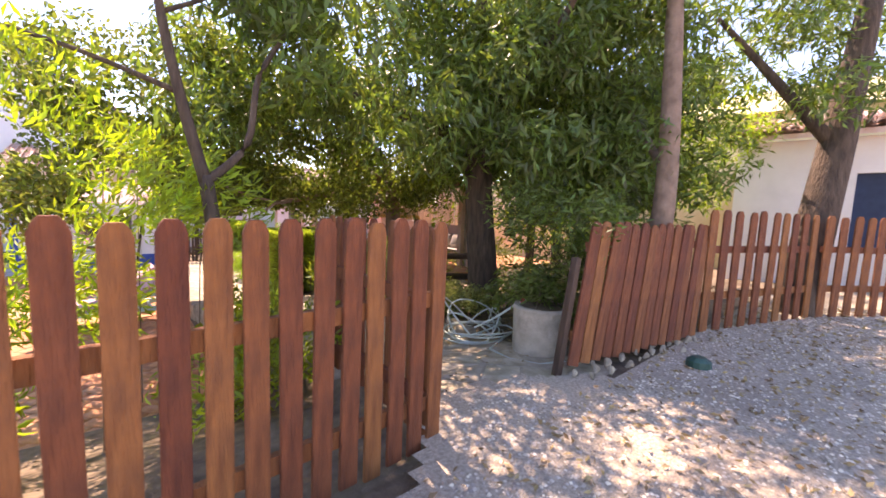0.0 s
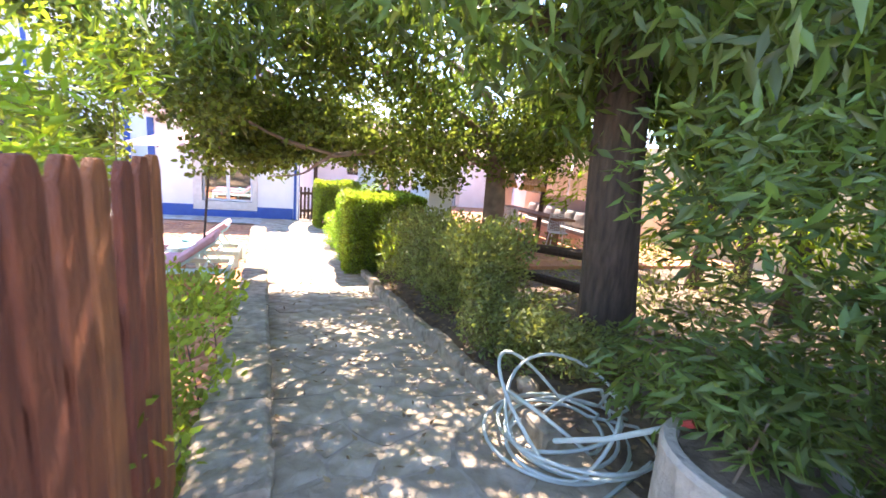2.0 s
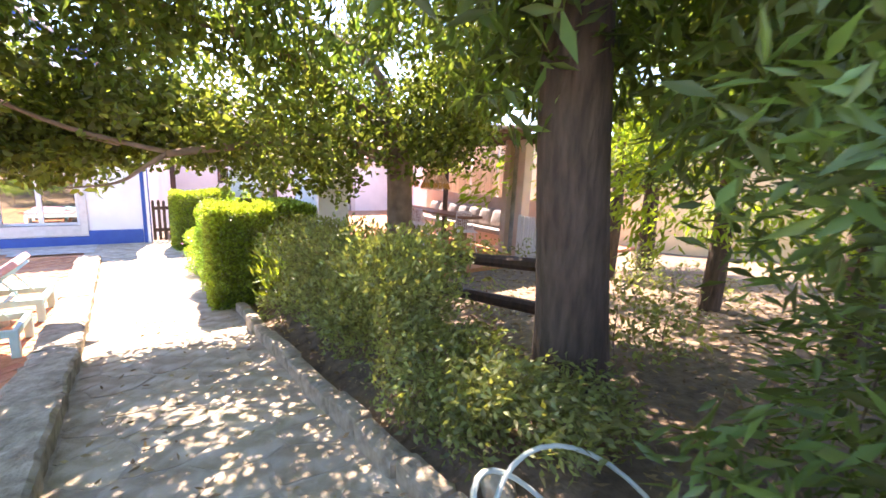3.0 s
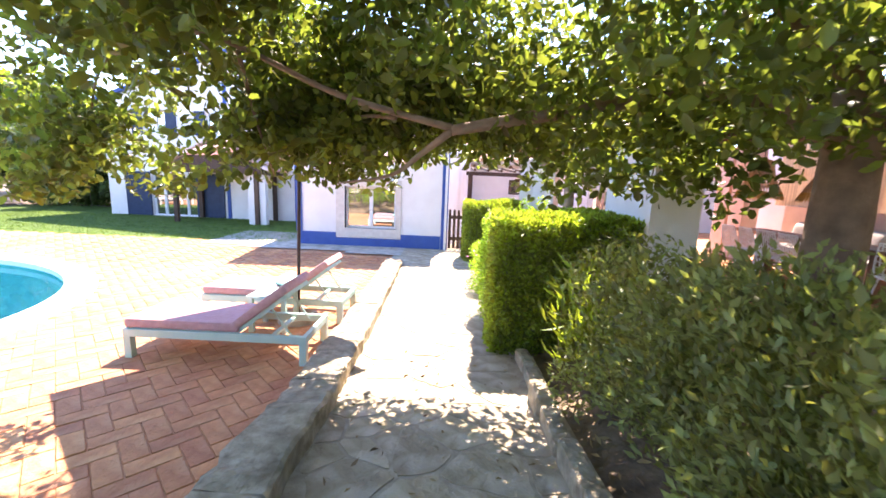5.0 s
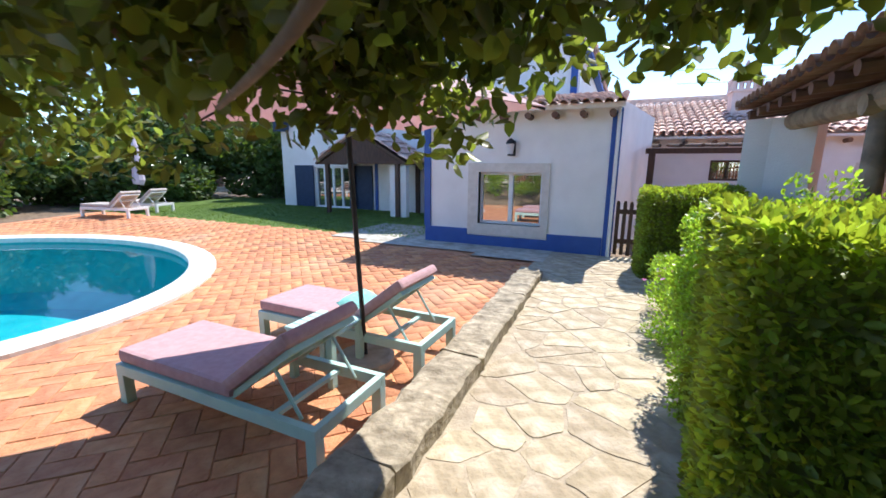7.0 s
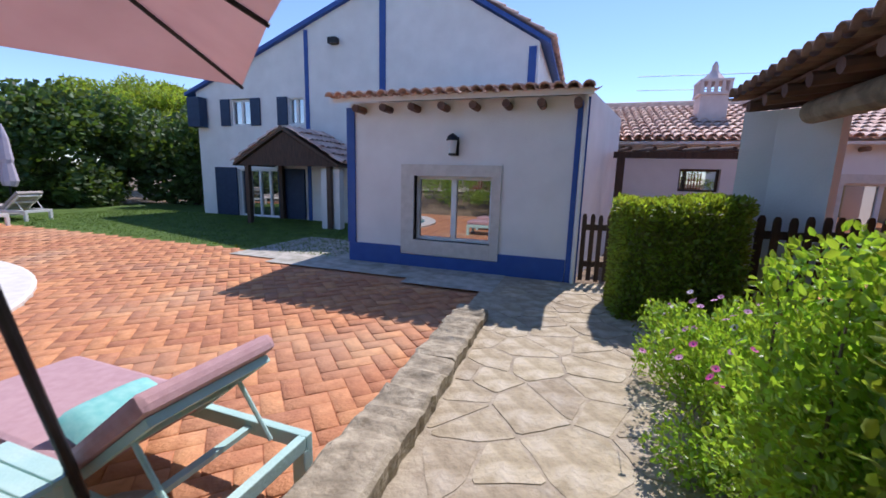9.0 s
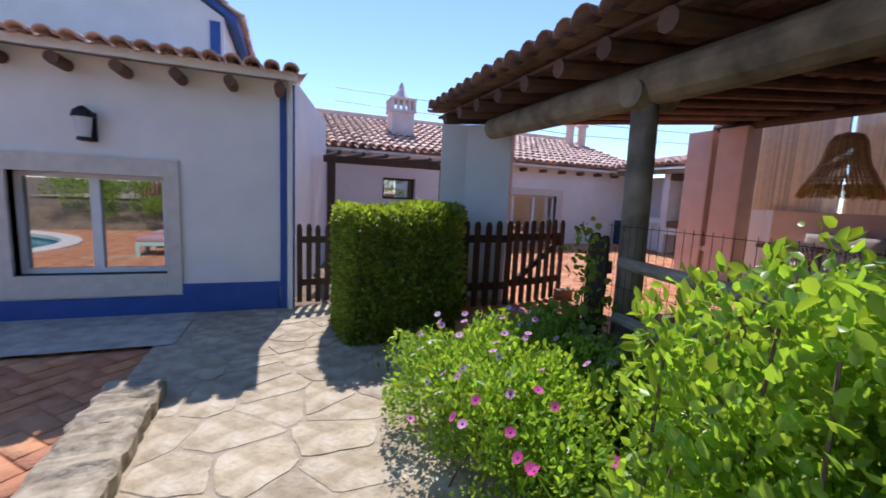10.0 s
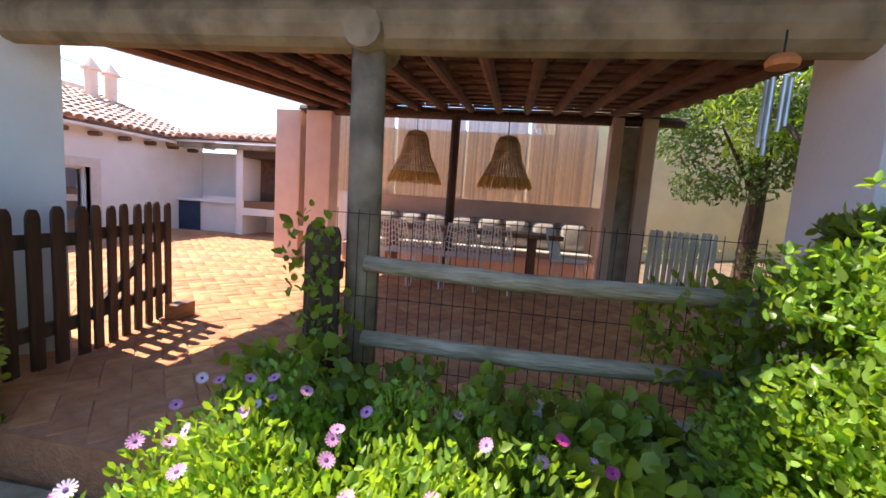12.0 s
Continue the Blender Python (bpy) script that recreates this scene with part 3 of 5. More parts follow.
lamp = thing("wall_lantern", "small dark wall lantern above the window", "wall lamp")
part("back_plate", Geo().box(0.43, 0.57, 13.97, 13.995, 1.83, 2.10), M_IRON, lamp, bevel=0.01)
part("hood", Geo().tube([(0.5, 13.88, 2.04), (0.5, 13.88, 2.10), (0.5, 13.88, 2.14)], [0.09, 0.07, 0.015], 10), M_IRON, lamp)
part("lamp_glass", Geo().tube([(0.5, 13.88, 1.86), (0.5, 13.88, 2.04)], [0.05, 0.07], 10), M_CURTAIN, lamp, "frosted glass")
part("base_ring", Geo().tube([(0.5, 13.88, 1.83), (0.5, 13.88, 1.86)], 0.055, 10), M_IRON, lamp)

# tall main house
main = thing("main_house", "two-storey white house with blue stripes", "house", kind="structure")
HY = 18.5
gable = [(-5.45, -0.1), (-5.45, 5.62), (-2.2, 6.75), (1.1, 4.72), (1.1, -0.1)]
part("gable_wall", Geo().prism(gable, "y", HY, HY + 0.3), M_WHITE, main)
part("east_wall", Geo().box(0.8, 1.1, HY + 0.3, 27, -0.1, 4.7), M_WHITE, main)
part("wing_wall", pierced("y", HY + 0.02, 0.3, -9.75, -5.45, -0.1, 4.1, [(-8.35, -7.55, 2.95, 3.75), (-6.15, -5.6, 2.95, 3.7), (-8.2, -6.6, 0.12, 1.6)]), M_WHITE, main)
part("wing_side", Geo().box(-9.75, -9.45, HY + 0.32, 27, -0.1, 4.1), M_WHITE, main)
part("wing_gable", Geo().prism([(-9.75, 4.1), (-5.45, 5.62), (-5.45, 4.1)], "y", HY + 0.02, HY + 0.32), M_WHITE, main)
part("rear_wall", Geo().box(-9.75, 1.1, 27, 27.3, -0.1, 4.1), M_WHITE, main)
for x0, x1, z1 in ((-5.5, -5.38, 5.6), (-3.1, -2.92, 6.5), (0.86, 1.04, 4.72)):
    part("stripe", Geo().box(x0, x1, HY - 0.03, HY - 0.002, 0, z1 - 0.1), M_BLUE, main, "blue vertical stripe")
part("roof", Geo().prism([(-10.1, 3.88), (-10.1, 3.98), (-2.2, 6.92), (1.35, 4.72), (1.35, 4.62), (-2.2, 6.78)], "y", HY - 0.12, 27.4), M_BLUE, main, "blue-edged roof slope")
tile_roof(main, (1.38, 18.4, 4.74), (0, 1, 0), (-3.55, 0, 2.2), 8.8, 4.0)
for x0, x1 in ((-8.35, -7.55), (-6.15, -5.6)):
    window(main, x0, x1, 2.95, 3.72, HY + 0.1)
for x in (-8.72, -7.53, -6.52):
    part("shutter", Geo().box(x, x + 0.36, HY - 0.04, HY + 0.012, 2.93, 3.74), M_NAVY, main, "dark blue shutter", bevel=0.01)
part("dormer", Geo().box(-9.8, -9.3, HY - 0.3, HY, 2.9, 3.8), M_NAVY, main)
window(main, -8.2, -6.6, 0.12, 1.6, HY + 0.1, bars=3, name="glazed_door", label="glazed white double door")
part("door_shutter", Geo().box(-9.1, -8.22, HY - 0.05, HY - 0.005, 0.12, 1.65), M_NAVY, main)
part("door_shutter", Geo().box(-6.58, -5.6, HY - 0.05, HY - 0.005, 0.12, 1.65), M_NAVY, main)
part("floodlight", Geo().box(-4.6, -4.35, HY - 0.2, HY, 5.05, 5.2), M_IRON, main)
part("chimney_pot", Geo().tube([(-0.9, 20, 5.4), (-0.9, 20, 6.25), (-0.9, 20, 6.3), (-0.9, 20, 6.5)], [0.16, 0.16, 0.24, 0.2], 12), M_IRON, main)
porch = thing("porch", "small tiled porch on dark timber posts", "porch", kind="structure")
for x in (-6.35, -3.75):
    for yy in (17.05, 18.35):
        part("post", Geo().box(x - 0.06, x + 0.06, yy - 0.06, yy + 0.06, 0.1, 1.75), M_DARKWOOD, porch)
part("gable_board", Geo().prism([(-6.6, 1.70), (-5.05, 2.56), (-3.5, 1.70)], "y", 16.95, 17.02), M_DARKWOOD, porch)
part("roof_slab", Geo().prism([(-6.7, 1.68), (-5.05, 2.60), (-3.4, 1.68), (-3.4, 1.75), (-5.05, 2.67), (-6.7, 1.75)], "y", 16.88, 18.46), M_DARKWOOD, porch)
tile_roof(porch, (-3.36, 16.9, 1.77), (0, 1, 0), (-1.66, 0, 0.93), 1.6, 1.8)
tile_roof(porch, (-6.74, 16.9, 1.77), (0, 1, 0), (1.66, 0, 0.93), 1.6, 1.8)
part("side_wall", Geo().box(-4.05, -3.5, 17.1, 17.3, 0.1, 1.65), M_WHITE, porch)

# low house with the long roof
low = thing("low_house", "low white house with a clay tile roof", "house", kind="structure")
LY = 18.6
part("front_wall", pierced("y", LY, 0.3, 2.0, 12.3, -0.1, 2.42, [(4.35, 5.15, 1.35, 1.85), (7.3, 9.3, 0.25, 1.62)]), M_WHITE, low)
part("side_wall", Geo().box(2.65, 2.95, 17.4, LY, -0.1, 2.4), M_WHITE, low)
# wall behind the openings, its interior shade put into the colour
part("back_room", Geo().box(2.3, 12.2, LY + 1.6, LY + 1.7, 0, 2.3), M_ROOM_SHADE, low)
window(low, 4.35, 5.15, 1.35, 1.85, LY + 0.12, M_DARKWOOD, 0)
window(low, 7.3, 9.3, 0.25, 1.62, LY + 0.12, M_WHITEPAINT, 2, name="glazed_door", label="white glazed patio door")
part("door_surround", Geo().box(7.1, 7.3, LY - 0.02, LY + 0.1, 0.2, 1.8).box(9.3, 9.5, LY - 0.02, LY + 0.1, 0.2, 1.8).box(7.3, 9.3, LY - 0.02, LY + 0.1, 1.62, 1.8), M_SURROUND, low)
part("roof_slab", Geo().prism([(LY - 0.3, 2.36), (LY - 0.3, 2.42), (22.4, 3.78), (26, 2.4), (26, 2.34), (22.4, 3.7)], "x", 1.9, 12.4), M_WHITE, low)
tile_roof(low, (1.9, LY - 0.34, 2.44), (1, 0, 0), (0, 4.15, 1.36), 10.4, 4.3)
part("ridge", Geo().tube([(1.9, 22.45, 3.86), (12.4, 22.45, 3.86)], 0.11, 10), M_TILE, low)
for i in range(16):
    part("rafter_end", Geo().tube([(2.5 + i * 0.62, LY - 0.25, 2.28), (2.5 + i * 0.62, LY + 0.05, 2.28)], 0.05, 8), M_RAFTER, low)


def chimney(x, y, z, s, h):
    c = part("chimney", Geo().box(x - s, x + s, y - s, y + s, z, z + h), M_ROSE, low, "rose-tinted lattice chimney", bevel=0.02)
    part("chimney_lattice", Geo().box(x - s * 1.15, x + s * 1.15, y - s * 1.15, y + s * 1.15, z + h, z + h + 0.06).box(x - s * 1.15, x + s * 1.15, y - s * 1.15, y + s * 1.15, z + h + 0.3, z + h + 0.36), M_ROSE, c)
    for i in range(5):
        for j in range(5):
            if i in (0, 4) or j in (0, 4):
                part("lattice_bar", Geo().box(x + s * (i / 2 - 1) - 0.035, x + s * (i / 2 - 1) + 0.035, y + s * (j / 2 - 1) - 0.035, y + s * (j / 2 - 1) + 0.035, z + h + 0.06, z + h + 0.3), M_ROSE, c)
    part("chimney_cap", Geo().tube([(x, y, z + h + 0.36), (x, y, z + h + 0.55), (x, y, z + h + 0.62)], [s * 1.1, s * 0.4, 0.08], 4), M_ROSE, c)
    part("finial", Geo().tube([(x, y, z + h + 0.62), (x, y, z + h + 0.72), (x, y, z + h + 0.82)], [0.08, 0.07, 0.02], 8), M_ROSE, c)


chimney(5.15, 20.2, 2.9, 0.30, 0.75)
for x, y in ((11.57, 21.2), (12.09, 21.2)):
    part("flue", Geo().tube([(x, y, 2.9), (x, y, 4.14), (x, y, 4.15), (x, y, 4.19), (x, y, 4.44)], [0.14, 0.14, 0.22, 0.22, 0.03], 14), M_PINK, low, "round plastered flue with a cone cap")
trellis = thing("porch_trellis", "dark timber trellis frame over a house door", "trellis")
part("beam", Geo().box(2.78, 4.9, 15.7, 15.82, 1.92, 2.02), M_DARKWOOD, trellis)
for i in range(6):
    part("slat", Geo().tube([(3.0 + i * 0.36, 15.5, 2.06), (3.0 + i * 0.36, 18.55, 2.22)], 0.035, 8), M_DARKWOOD, trellis)
for x in (2.9, 4.8):
    part("post", Geo().box(x - 0.06, x + 0.06, 15.7, 15.82, 0.1, 1.92), M_DARKWOOD, trellis)

# outdoor kitchen at the end of the patio
kitchen = thing("outdoor_kitchen", "white built-in barbecue counter with brick oven", "barbecue", kind="structure")
part("back_wall", Geo().box(12.3, 12.55, 14.2, LY, 0.1, 2.3), M_WHITE, kitchen)
part("counter_top", Geo().box(11.4, 12.29, 16.9, LY - 0.01, 1.02, 1.09), M_WHITEPAINT, kitchen, bevel=0.012)
part("counter_base", Geo().box(11.5, 12.29, 16.9, 18.0, 0.19, 1.02), M_WHITE, kitchen)
part("cupboard_door", Geo().box(11.46, 11.5, 18.02, LY - 0.02, 0.25, 1.0), M_NAVY, kitchen, "dark green cupboard door")
part("worktop_slab", Geo().box(11.45, 12.2, 16.95, 17.9, 1.09, 1.17), M_WHITEPAINT, kitchen)
part("oven_side", Geo().box(11.3, 12.29, 16.7, 16.88, 0.19, 2.35), M_WHITE, kitchen)
part("oven_side", Geo().box(11.3, 12.29, 15.5, 15.7, 0.19, 2.35), M_WHITE, kitchen)
part("oven_shelf", Geo().box(11.3, 12.29, 15.7, 16.7, 0.78, 0.95), M_WHITE, kitchen)
part("oven_hearth", Geo().box(11.35, 12.29, 15.7, 16.7, 0.95, 1.12), M_TABLE, kitchen, "brick hearth")
part("oven_back", Geo().box(12.0, 12.29, 15.7, 16.7, 1.12, 2.35), M_SOOT, kitchen, "sooty brick back")
part("oven_hood", Geo().box(11.3, 12.0, 15.7, 16.7, 2.15, 2.35), M_DARKWOOD, kitchen)
part("fascia", Geo().box(11.1, 11.2, 14.4, LY, 2.3, 2.42), M_LOG, kitchen)
part("roof_slab", Geo().prism([(11.05, 2.42), (11.05, 2.47), (14.0, 3.0), (14.0, 2.94)], "y", 14.2, LY - 0.02), M_WHITE, kitchen)
tile_roof(kitchen, (11.0, 14.2, 2.48), (0, 1, 0), (2.95, 0, 0.53), 4.4, 2.9)
part("tall_wall", Geo().box(9.9, 10.15, 13.6, 14.5, 0.19, 3.1), M_WHITE, kitchen)


# ---------- pergola ----------
pergola = thing("pergola", "dining pergola of round logs with clay tile roof", "pergola", kind="structure")
pillar_w = part("pillar", Geo().prism([(3.93, 13.6), (4.20, 13.48), (4.58, 13.12), (4.75, 13.35), (4.3, 13.9)], "z", 0.0, 2.3), M_WHITE, pergola, "white plastered corner pillar")
part("pillar", Geo().box(4.18, 4.62, 8.0, 9.06, 0.0, 2.2), M_WHITE, pergola)
part("front_post", Geo().tube([(4.33, 11.07, 0.0), (4.335, 11.07, 1.0), (4.32, 11.08, 2.12)], [0.09, 0.084, 0.08], 14), M_LOG, pergola, "grey weathered log post", smooth=True)
part("front_beam", Geo().tube([(4.33, 8.75, 2.22), (4.33, 10.5, 2.2), (4.33, 12.0, 2.21), (4.33, 13.1, 2.22)], [0.13, 0.125, 0.12, 0.11], 14), M_LOG, pergola, "heavy weathered log beam", smooth=False)
part("cross_stub", Geo().tube([(4.18, 11.07, 2.14), (4.5, 11.07, 2.14)], 0.085, 12), M_LOG, pergola)
part("back_post", Geo().tube([(8.85, 11.3, 0.29), (8.85, 11.3, 2.75)], 0.07, 10), M_DARKWOOD, pergola)
part("back_beam", Geo().tube([(8.85, 8.0, 2.78), (8.85, 13.9, 2.78)], 0.075, 10), M_DARKWOOD, pergola)
for y0, y1 in ((13.29, 13.73), (13.82, 14.26)):
    part("plaster_pillar", Geo().box(8.7, 9.05, y0, y1, 0.29, 2.75), M_PINK, pergola, "salmon plastered pillar", bevel=0.02)
part("pillar_shelf", Geo().box(8.72, 9.1, 13.73, 13.82, 0.78, 0.86), M_PINK, pergola)
for y0, y1 in ((8.84, 9.0), (8.38, 8.58)):
    part("plaster_pillar", Geo().box(8.7, 8.95, y0, y1, 0.29, 2.8), M_PINK, pergola, bevel=0.02)
# concrete grey here paints the shade of the recess between the two pillars
part("pillar_panel", Geo().box(8.85, 8.95, 8.58, 8.84, 0.29, 2.7), M_CONCRETE, pergola)
SL = (2.85 - 2.38) / (8.85 - 4.33)
for i in range(13):
    y = 8.55 + i * 0.42
    part("rafter", Geo().tube([(3.95, y, 2.40 - 0.4 * SL), (9.3, y, 2.40 + 4.9 * SL)], [0.062, 0.055], 9), M_RAFTER, pergola)
for i in range(16):
    x = 3.98 + i * 0.35
    part("batten", Geo().box(x, x + 0.06, 8.2, 13.9, 2.445 + (x - 4.33) * SL, 2.47 + (x - 4.33) * SL), M_RAFTER, pergola)
tile_roof(pergola, (3.86, 8.2, 2.44), (0, 1, 0), (1, 0, SL), 5.75, 5.6, single=3, r=0.1, mats=(M_TILE_OLD, M_TILE_OLD_O))
part("back_wall", Geo().box(9.6, 9.75, 8.5, 13.3, 0.29, 1.5), M_PINK, pergola)
for y0, y1 in ((9.02, 10.14), (10.17, 11.21), (11.25, 12.5), (12.54, 13.7)):
    g = Geo()
    for i in range(int((y1 - y0) / 0.022)):
        g.tube([(9.66, y0 + i * 0.022, 1.5), (9.66, y0 + i * 0.022, 2.9)], 0.0102, 5)
    part("reed_blind", g, M_REED, pergola, "tan reed blind")
for y in (10.155, 11.23, 12.52, 9.005):
    part("blind_edge", Geo().box(9.63, 9.65, y - 0.012, y + 0.012, 1.5, 2.7), M_WHITEPAINT, pergola)
bench = thing("built_in_bench", "salmon plastered built-in bench", "bench", kind="structure")
part("base", Geo().box(9.1, 9.59, 8.6, 13.2, 0.29, 0.62), M_PINK, bench, bevel=0.02)
part("seat", Geo().box(9.05, 9.58, 9.0, 13.0, 0.62, 0.74), M_PILLOW, bench, bevel=0.03)


def pillow(at, w, h, d, mat, label, group):
    n, g = 9, Geo()
    vs = []
    for side in (1, -1):
        for i in range(n):
            for j in range(n):
                u, v = 2 * i / (n - 1) - 1, 2 * j / (n - 1) - 1
                b = max(0.0, (1 - u ** 4) * (1 - v ** 4)) ** 0.5
                pinch = 1 - 0.06 * (1 - b)
                vs.append((u * w / 2 * pinch, side * d / 2 * b, v * h / 2 * pinch))
    fs = []
    for s in (0, 1):
        for i in range(n - 1):
            for j in range(n - 1):
                a = s * n * n + i * n + j
                fs.append((a, a + 1, a + n + 1, a + n))
    g.add(vs, fs)
    return thing("pillow", label, "pillow", group, geo=g, mat=mat, smooth=True, at=at)


for i in range(8):
    pillow(pose(9.43, 9.3 + i * 0.46, 0.98, 12 + (i * 5) % 7, (i * 7) % 5 - 2, 90 + (i % 3) * 4 - 4), 0.47, 0.5, 0.24, M_PILLOW, "beige linen back pillow on the bench", "bench pillows")
pillow(pose(8.9, 13.55, 1.02, 0, 0, 80), 0.3, 0.3, 0.16, M_TURQ, "round green glass ball on a ledge", "")

table = thing("dining_table", "long brown wooden dining table", "table")
part("tabletop", Geo().box(8.1, 8.72, 9.6, 12.6, 1.00, 1.06), M_TABLE, table, bevel=0.01)
for y in (10.0, 12.1):
    part("trestle", Geo().box(8.25, 8.55, y - 0.06, y + 0.06, 0.29, 1.00), M_TABLE, table, bevel=0.01)


def wire_chair(at):
    c = thing("wire_chair", "white wire dining chair with lattice back", "chair", "chairs at the table", at=at)
    for sx in (-0.2, 0.2):
        part("leg", Geo().tube([(sx * 0.8, 0.15, 0.45), (sx, 0.24, 0)], 0.013, 6), M_WHITEPAINT, c)
        part("leg", Geo().tube([(sx * 0.8, -0.15, 0.45), (sx, -0.24, 0)], 0.013, 6), M_WHITEPAINT, c)
    g = Geo()
    for i in range(9):
        u = -0.21 + i * 0.0525
        g.tube([(u, 0.22, 0.45), (u, -0.18, 0.44)], 0.008, 5)
        g.tube([(-0.21, 0.22 - i * 0.05, 0.452), (0.21, 0.22 - i * 0.05, 0.452)], 0.008, 5)
    part("seat", g, M_WHITEPAINT, c)
    g = Geo()
    for i in range(10):
        u = -0.21 + i * 0.0467
        g.tube([(u, -0.18, 0.44), (u * 0.93, -0.24, 0.66), (u * 0.78, -0.3, 0.86)], 0.008, 5)
    for k in range(6):
        z, w = 0.5 + k * 0.07, 0.21 - k * 0.008
        yy = -0.19 - k * 0.021
        g.tube([(-w, yy, z), (-w / 2, yy, z - 0.03), (0, yy, z + 0.02), (w / 2, yy, z - 0.03), (w, yy, z)], 0.008, 5)
    part("backrest", g, M_WHITEPAINT, c)
    part("rim", Geo().tube([(-0.21, 0.22, 0.45), (-0.215, -0.18, 0.45), (-0.2, -0.24, 0.66), (-0.165, -0.3, 0.87), (0.165, -0.3, 0.87), (0.2, -0.24, 0.66), (0.215, -0.18, 0.45), (0.21, 0.22, 0.45)], 0.013, 6), M_WHITEPAINT, c)
    return c


first = wire_chair(pose(7.75, 10.5, 0.29, 0, 0, -90))
for y in (10.95, 11.36, 11.82):
    copy_thing(first, pose(7.75, y, 0.29, 0, 0, -90 + (y * 37) % 12 - 6))
copy_thing(first, pose(8.15, 9.5, 0.29, 0, 0, 155))


def woven_lamp(x, y):
    c = thing("pendant_lamp", "bell-shaped woven straw pendant with fringe", "pendant lamp", "woven pendants", at=pose(x, y, 0))
    part("cord", Geo().tube([(0, 0, 2.31), (0, 0, 2.72)], 0.006, 5), M_IRON, c)
    prof = [(0.05, 2.33), (0.11, 2.31), (0.15, 2.24), (0.17, 2.12), (0.20, 2.0), (0.27, 1.86), (0.31, 1.76)]
    g = Geo()
    n = 44
    for k in range(n):
        a = 2 * math.pi * k / n
        g.tube([(r * math.cos(a + j * 0.05), r * math.sin(a + j * 0.05), z) for j, (r, z) in enumerate(prof)], 0.009, 5)
    for r, z in prof:
        g.tube([(r * math.cos(2 * math.pi * k / 24), r * math.sin(2 * math.pi * k / 24), z) for k in range(25)], 0.008, 5, False)
    part("shade", g, M_WOVEN, c)
    g = Geo()
    for k in range(110):
        a = 2 * math.pi * k / 110
        s = random.uniform(0.98, 1.1)
        g.tube([(0.31 * math.cos(a), 0.31 * math.sin(a), 1.79), (0.335 * s * math.cos(a), 0.335 * s * math.sin(a), random.uniform(1.64, 1.68))], 0.007, 4)
    part("fringe", g, M_FRINGE, c, "golden straw fringe")


woven_lamp(7.78, 11.66)
woven_lamp(7.9, 10.46)
chime = thing("wind_chime", "wind chime of metal tubes under an orange disc", "wind chime")
CH = (4.15, 9.45)
part("disc", Geo().tube([(CH[0], CH[1], 1.99), (CH[0], CH[1], 2.01), (CH[0], CH[1], 2.03)], [0.05, 0.055, 0.04], 14), M_ORANGE, chime, "orange disc")
part("cord", Geo().tube([(CH[0], CH[1], 2.03), (CH[0], CH[1], 2.12)], 0.004, 5), M_IRON, chime)
for k in range(6):
    a = k * math.pi / 3
    x, y = CH[0] + 0.034 * math.cos(a), CH[1] + 0.034 * math.sin(a)
    part("tube", Geo().tube([(x, y, 1.95), (x, y, 1.68 + 0.025 * k)], 0.008, 8), M_STEEL, chime)

# log rail and wire mesh in front of the pergola
rail = thing("log_rail", "two pale log rails with wire mesh", "railing")
part("rail", Geo().tube([(4.18, 11.0, 1.12), (4.17, 10.3, 1.10), (4.17, 9.3, 1.12)], [0.038, 0.042, 0.038], 10), M_RAIL, rail, smooth=True)
part("rail", Geo().tube([(4.18, 11.0, 0.77), (4.17, 10.2, 0.765), (4.17, 9.3, 0.79)], [0.036, 0.04, 0.036], 10), M_RAIL, rail, smooth=True)
g = Geo()
for i in range(36):
    y = 9.35 + i * 0.052
    g.tube([(4.24, y, 0.42), (4.24, y, 1.36)], 0.0018, 4)
for z in (0.45, 0.62, 0.95, 1.34):
    g.tube([(4.24, 9.35, z), (4.24, 11.2, z)], 0.0018, 4)
part("wire_mesh", g, M_IRON, rail, "thin dark wire mesh")
part("block_base", Geo().box(4.2, 4.32, 8.6, 10.2, 0.1, 0.52), M_SURROUND, rail, "white block base")


def picket(g_h, w, t, tip=0.06):
    o = [(-w / 2, 0), (w / 2, 0), (w / 2, g_h - tip * 0.8), (w * 0.38, g_h - tip * 0.3), (w * 0.22, g_h), (-w * 0.22, g_h), (-w * 0.38, g_h - tip * 0.3), (-w / 2, g_h - tip * 0.8)]
    return Geo().prism(o, "y", -t / 2, t / 2)


def picket_panel(name, label, category, p0, p1, base, height, mat, count, w=0.085, rails=(0.25, 0.8), lean=0.0, brace=False, tilt=0.0, group=""):
    """A run of round-topped pickets from p0 to p1 on two rails."""
    p0, p1 = Vector((*p0, 0)), Vector((*p1, 0))
    d = p1 - p0
    ln = d.length
    ang = math.degrees(math.atan2(d.y, d.x))
    f = thing(name, label, category, group, at=pose(p0.x, p0.y, base, tilt, 0, ang))
    me = picket(height, w, 0.022).mesh("picket", mat, 0.004)
    for i in range(count):
        ob = part("picket", me, mat, f)
        u = w / 2 + (ln - w) * i / (count - 1)
        ob.matrix_basis = pose(u, -0.012, random.uniform(-0.015, 0.015), random.uniform(-0.6, 0.6), lean + random.uniform(-0.7, 0.7), 0)
    for r in rails:
        off = math.tan(math.radians(lean)) * r * height
        part("rail", Geo().box(off + 0.01, ln + off - 0.01, 0.003, 0.04, r * height - 0.04, r * height + 0.04), mat, f)
    if brace:
        part("brace", Geo().box(0, math.hypot(ln * 0.9, height * 0.5), 0.004, 0.036, -0.035, 0.035, pose(0.05, 0, rails[0] * height, 0, -math.degrees(math.atan2(height * 0.5, ln * 0.9)), 0)), mat, f)
    return f


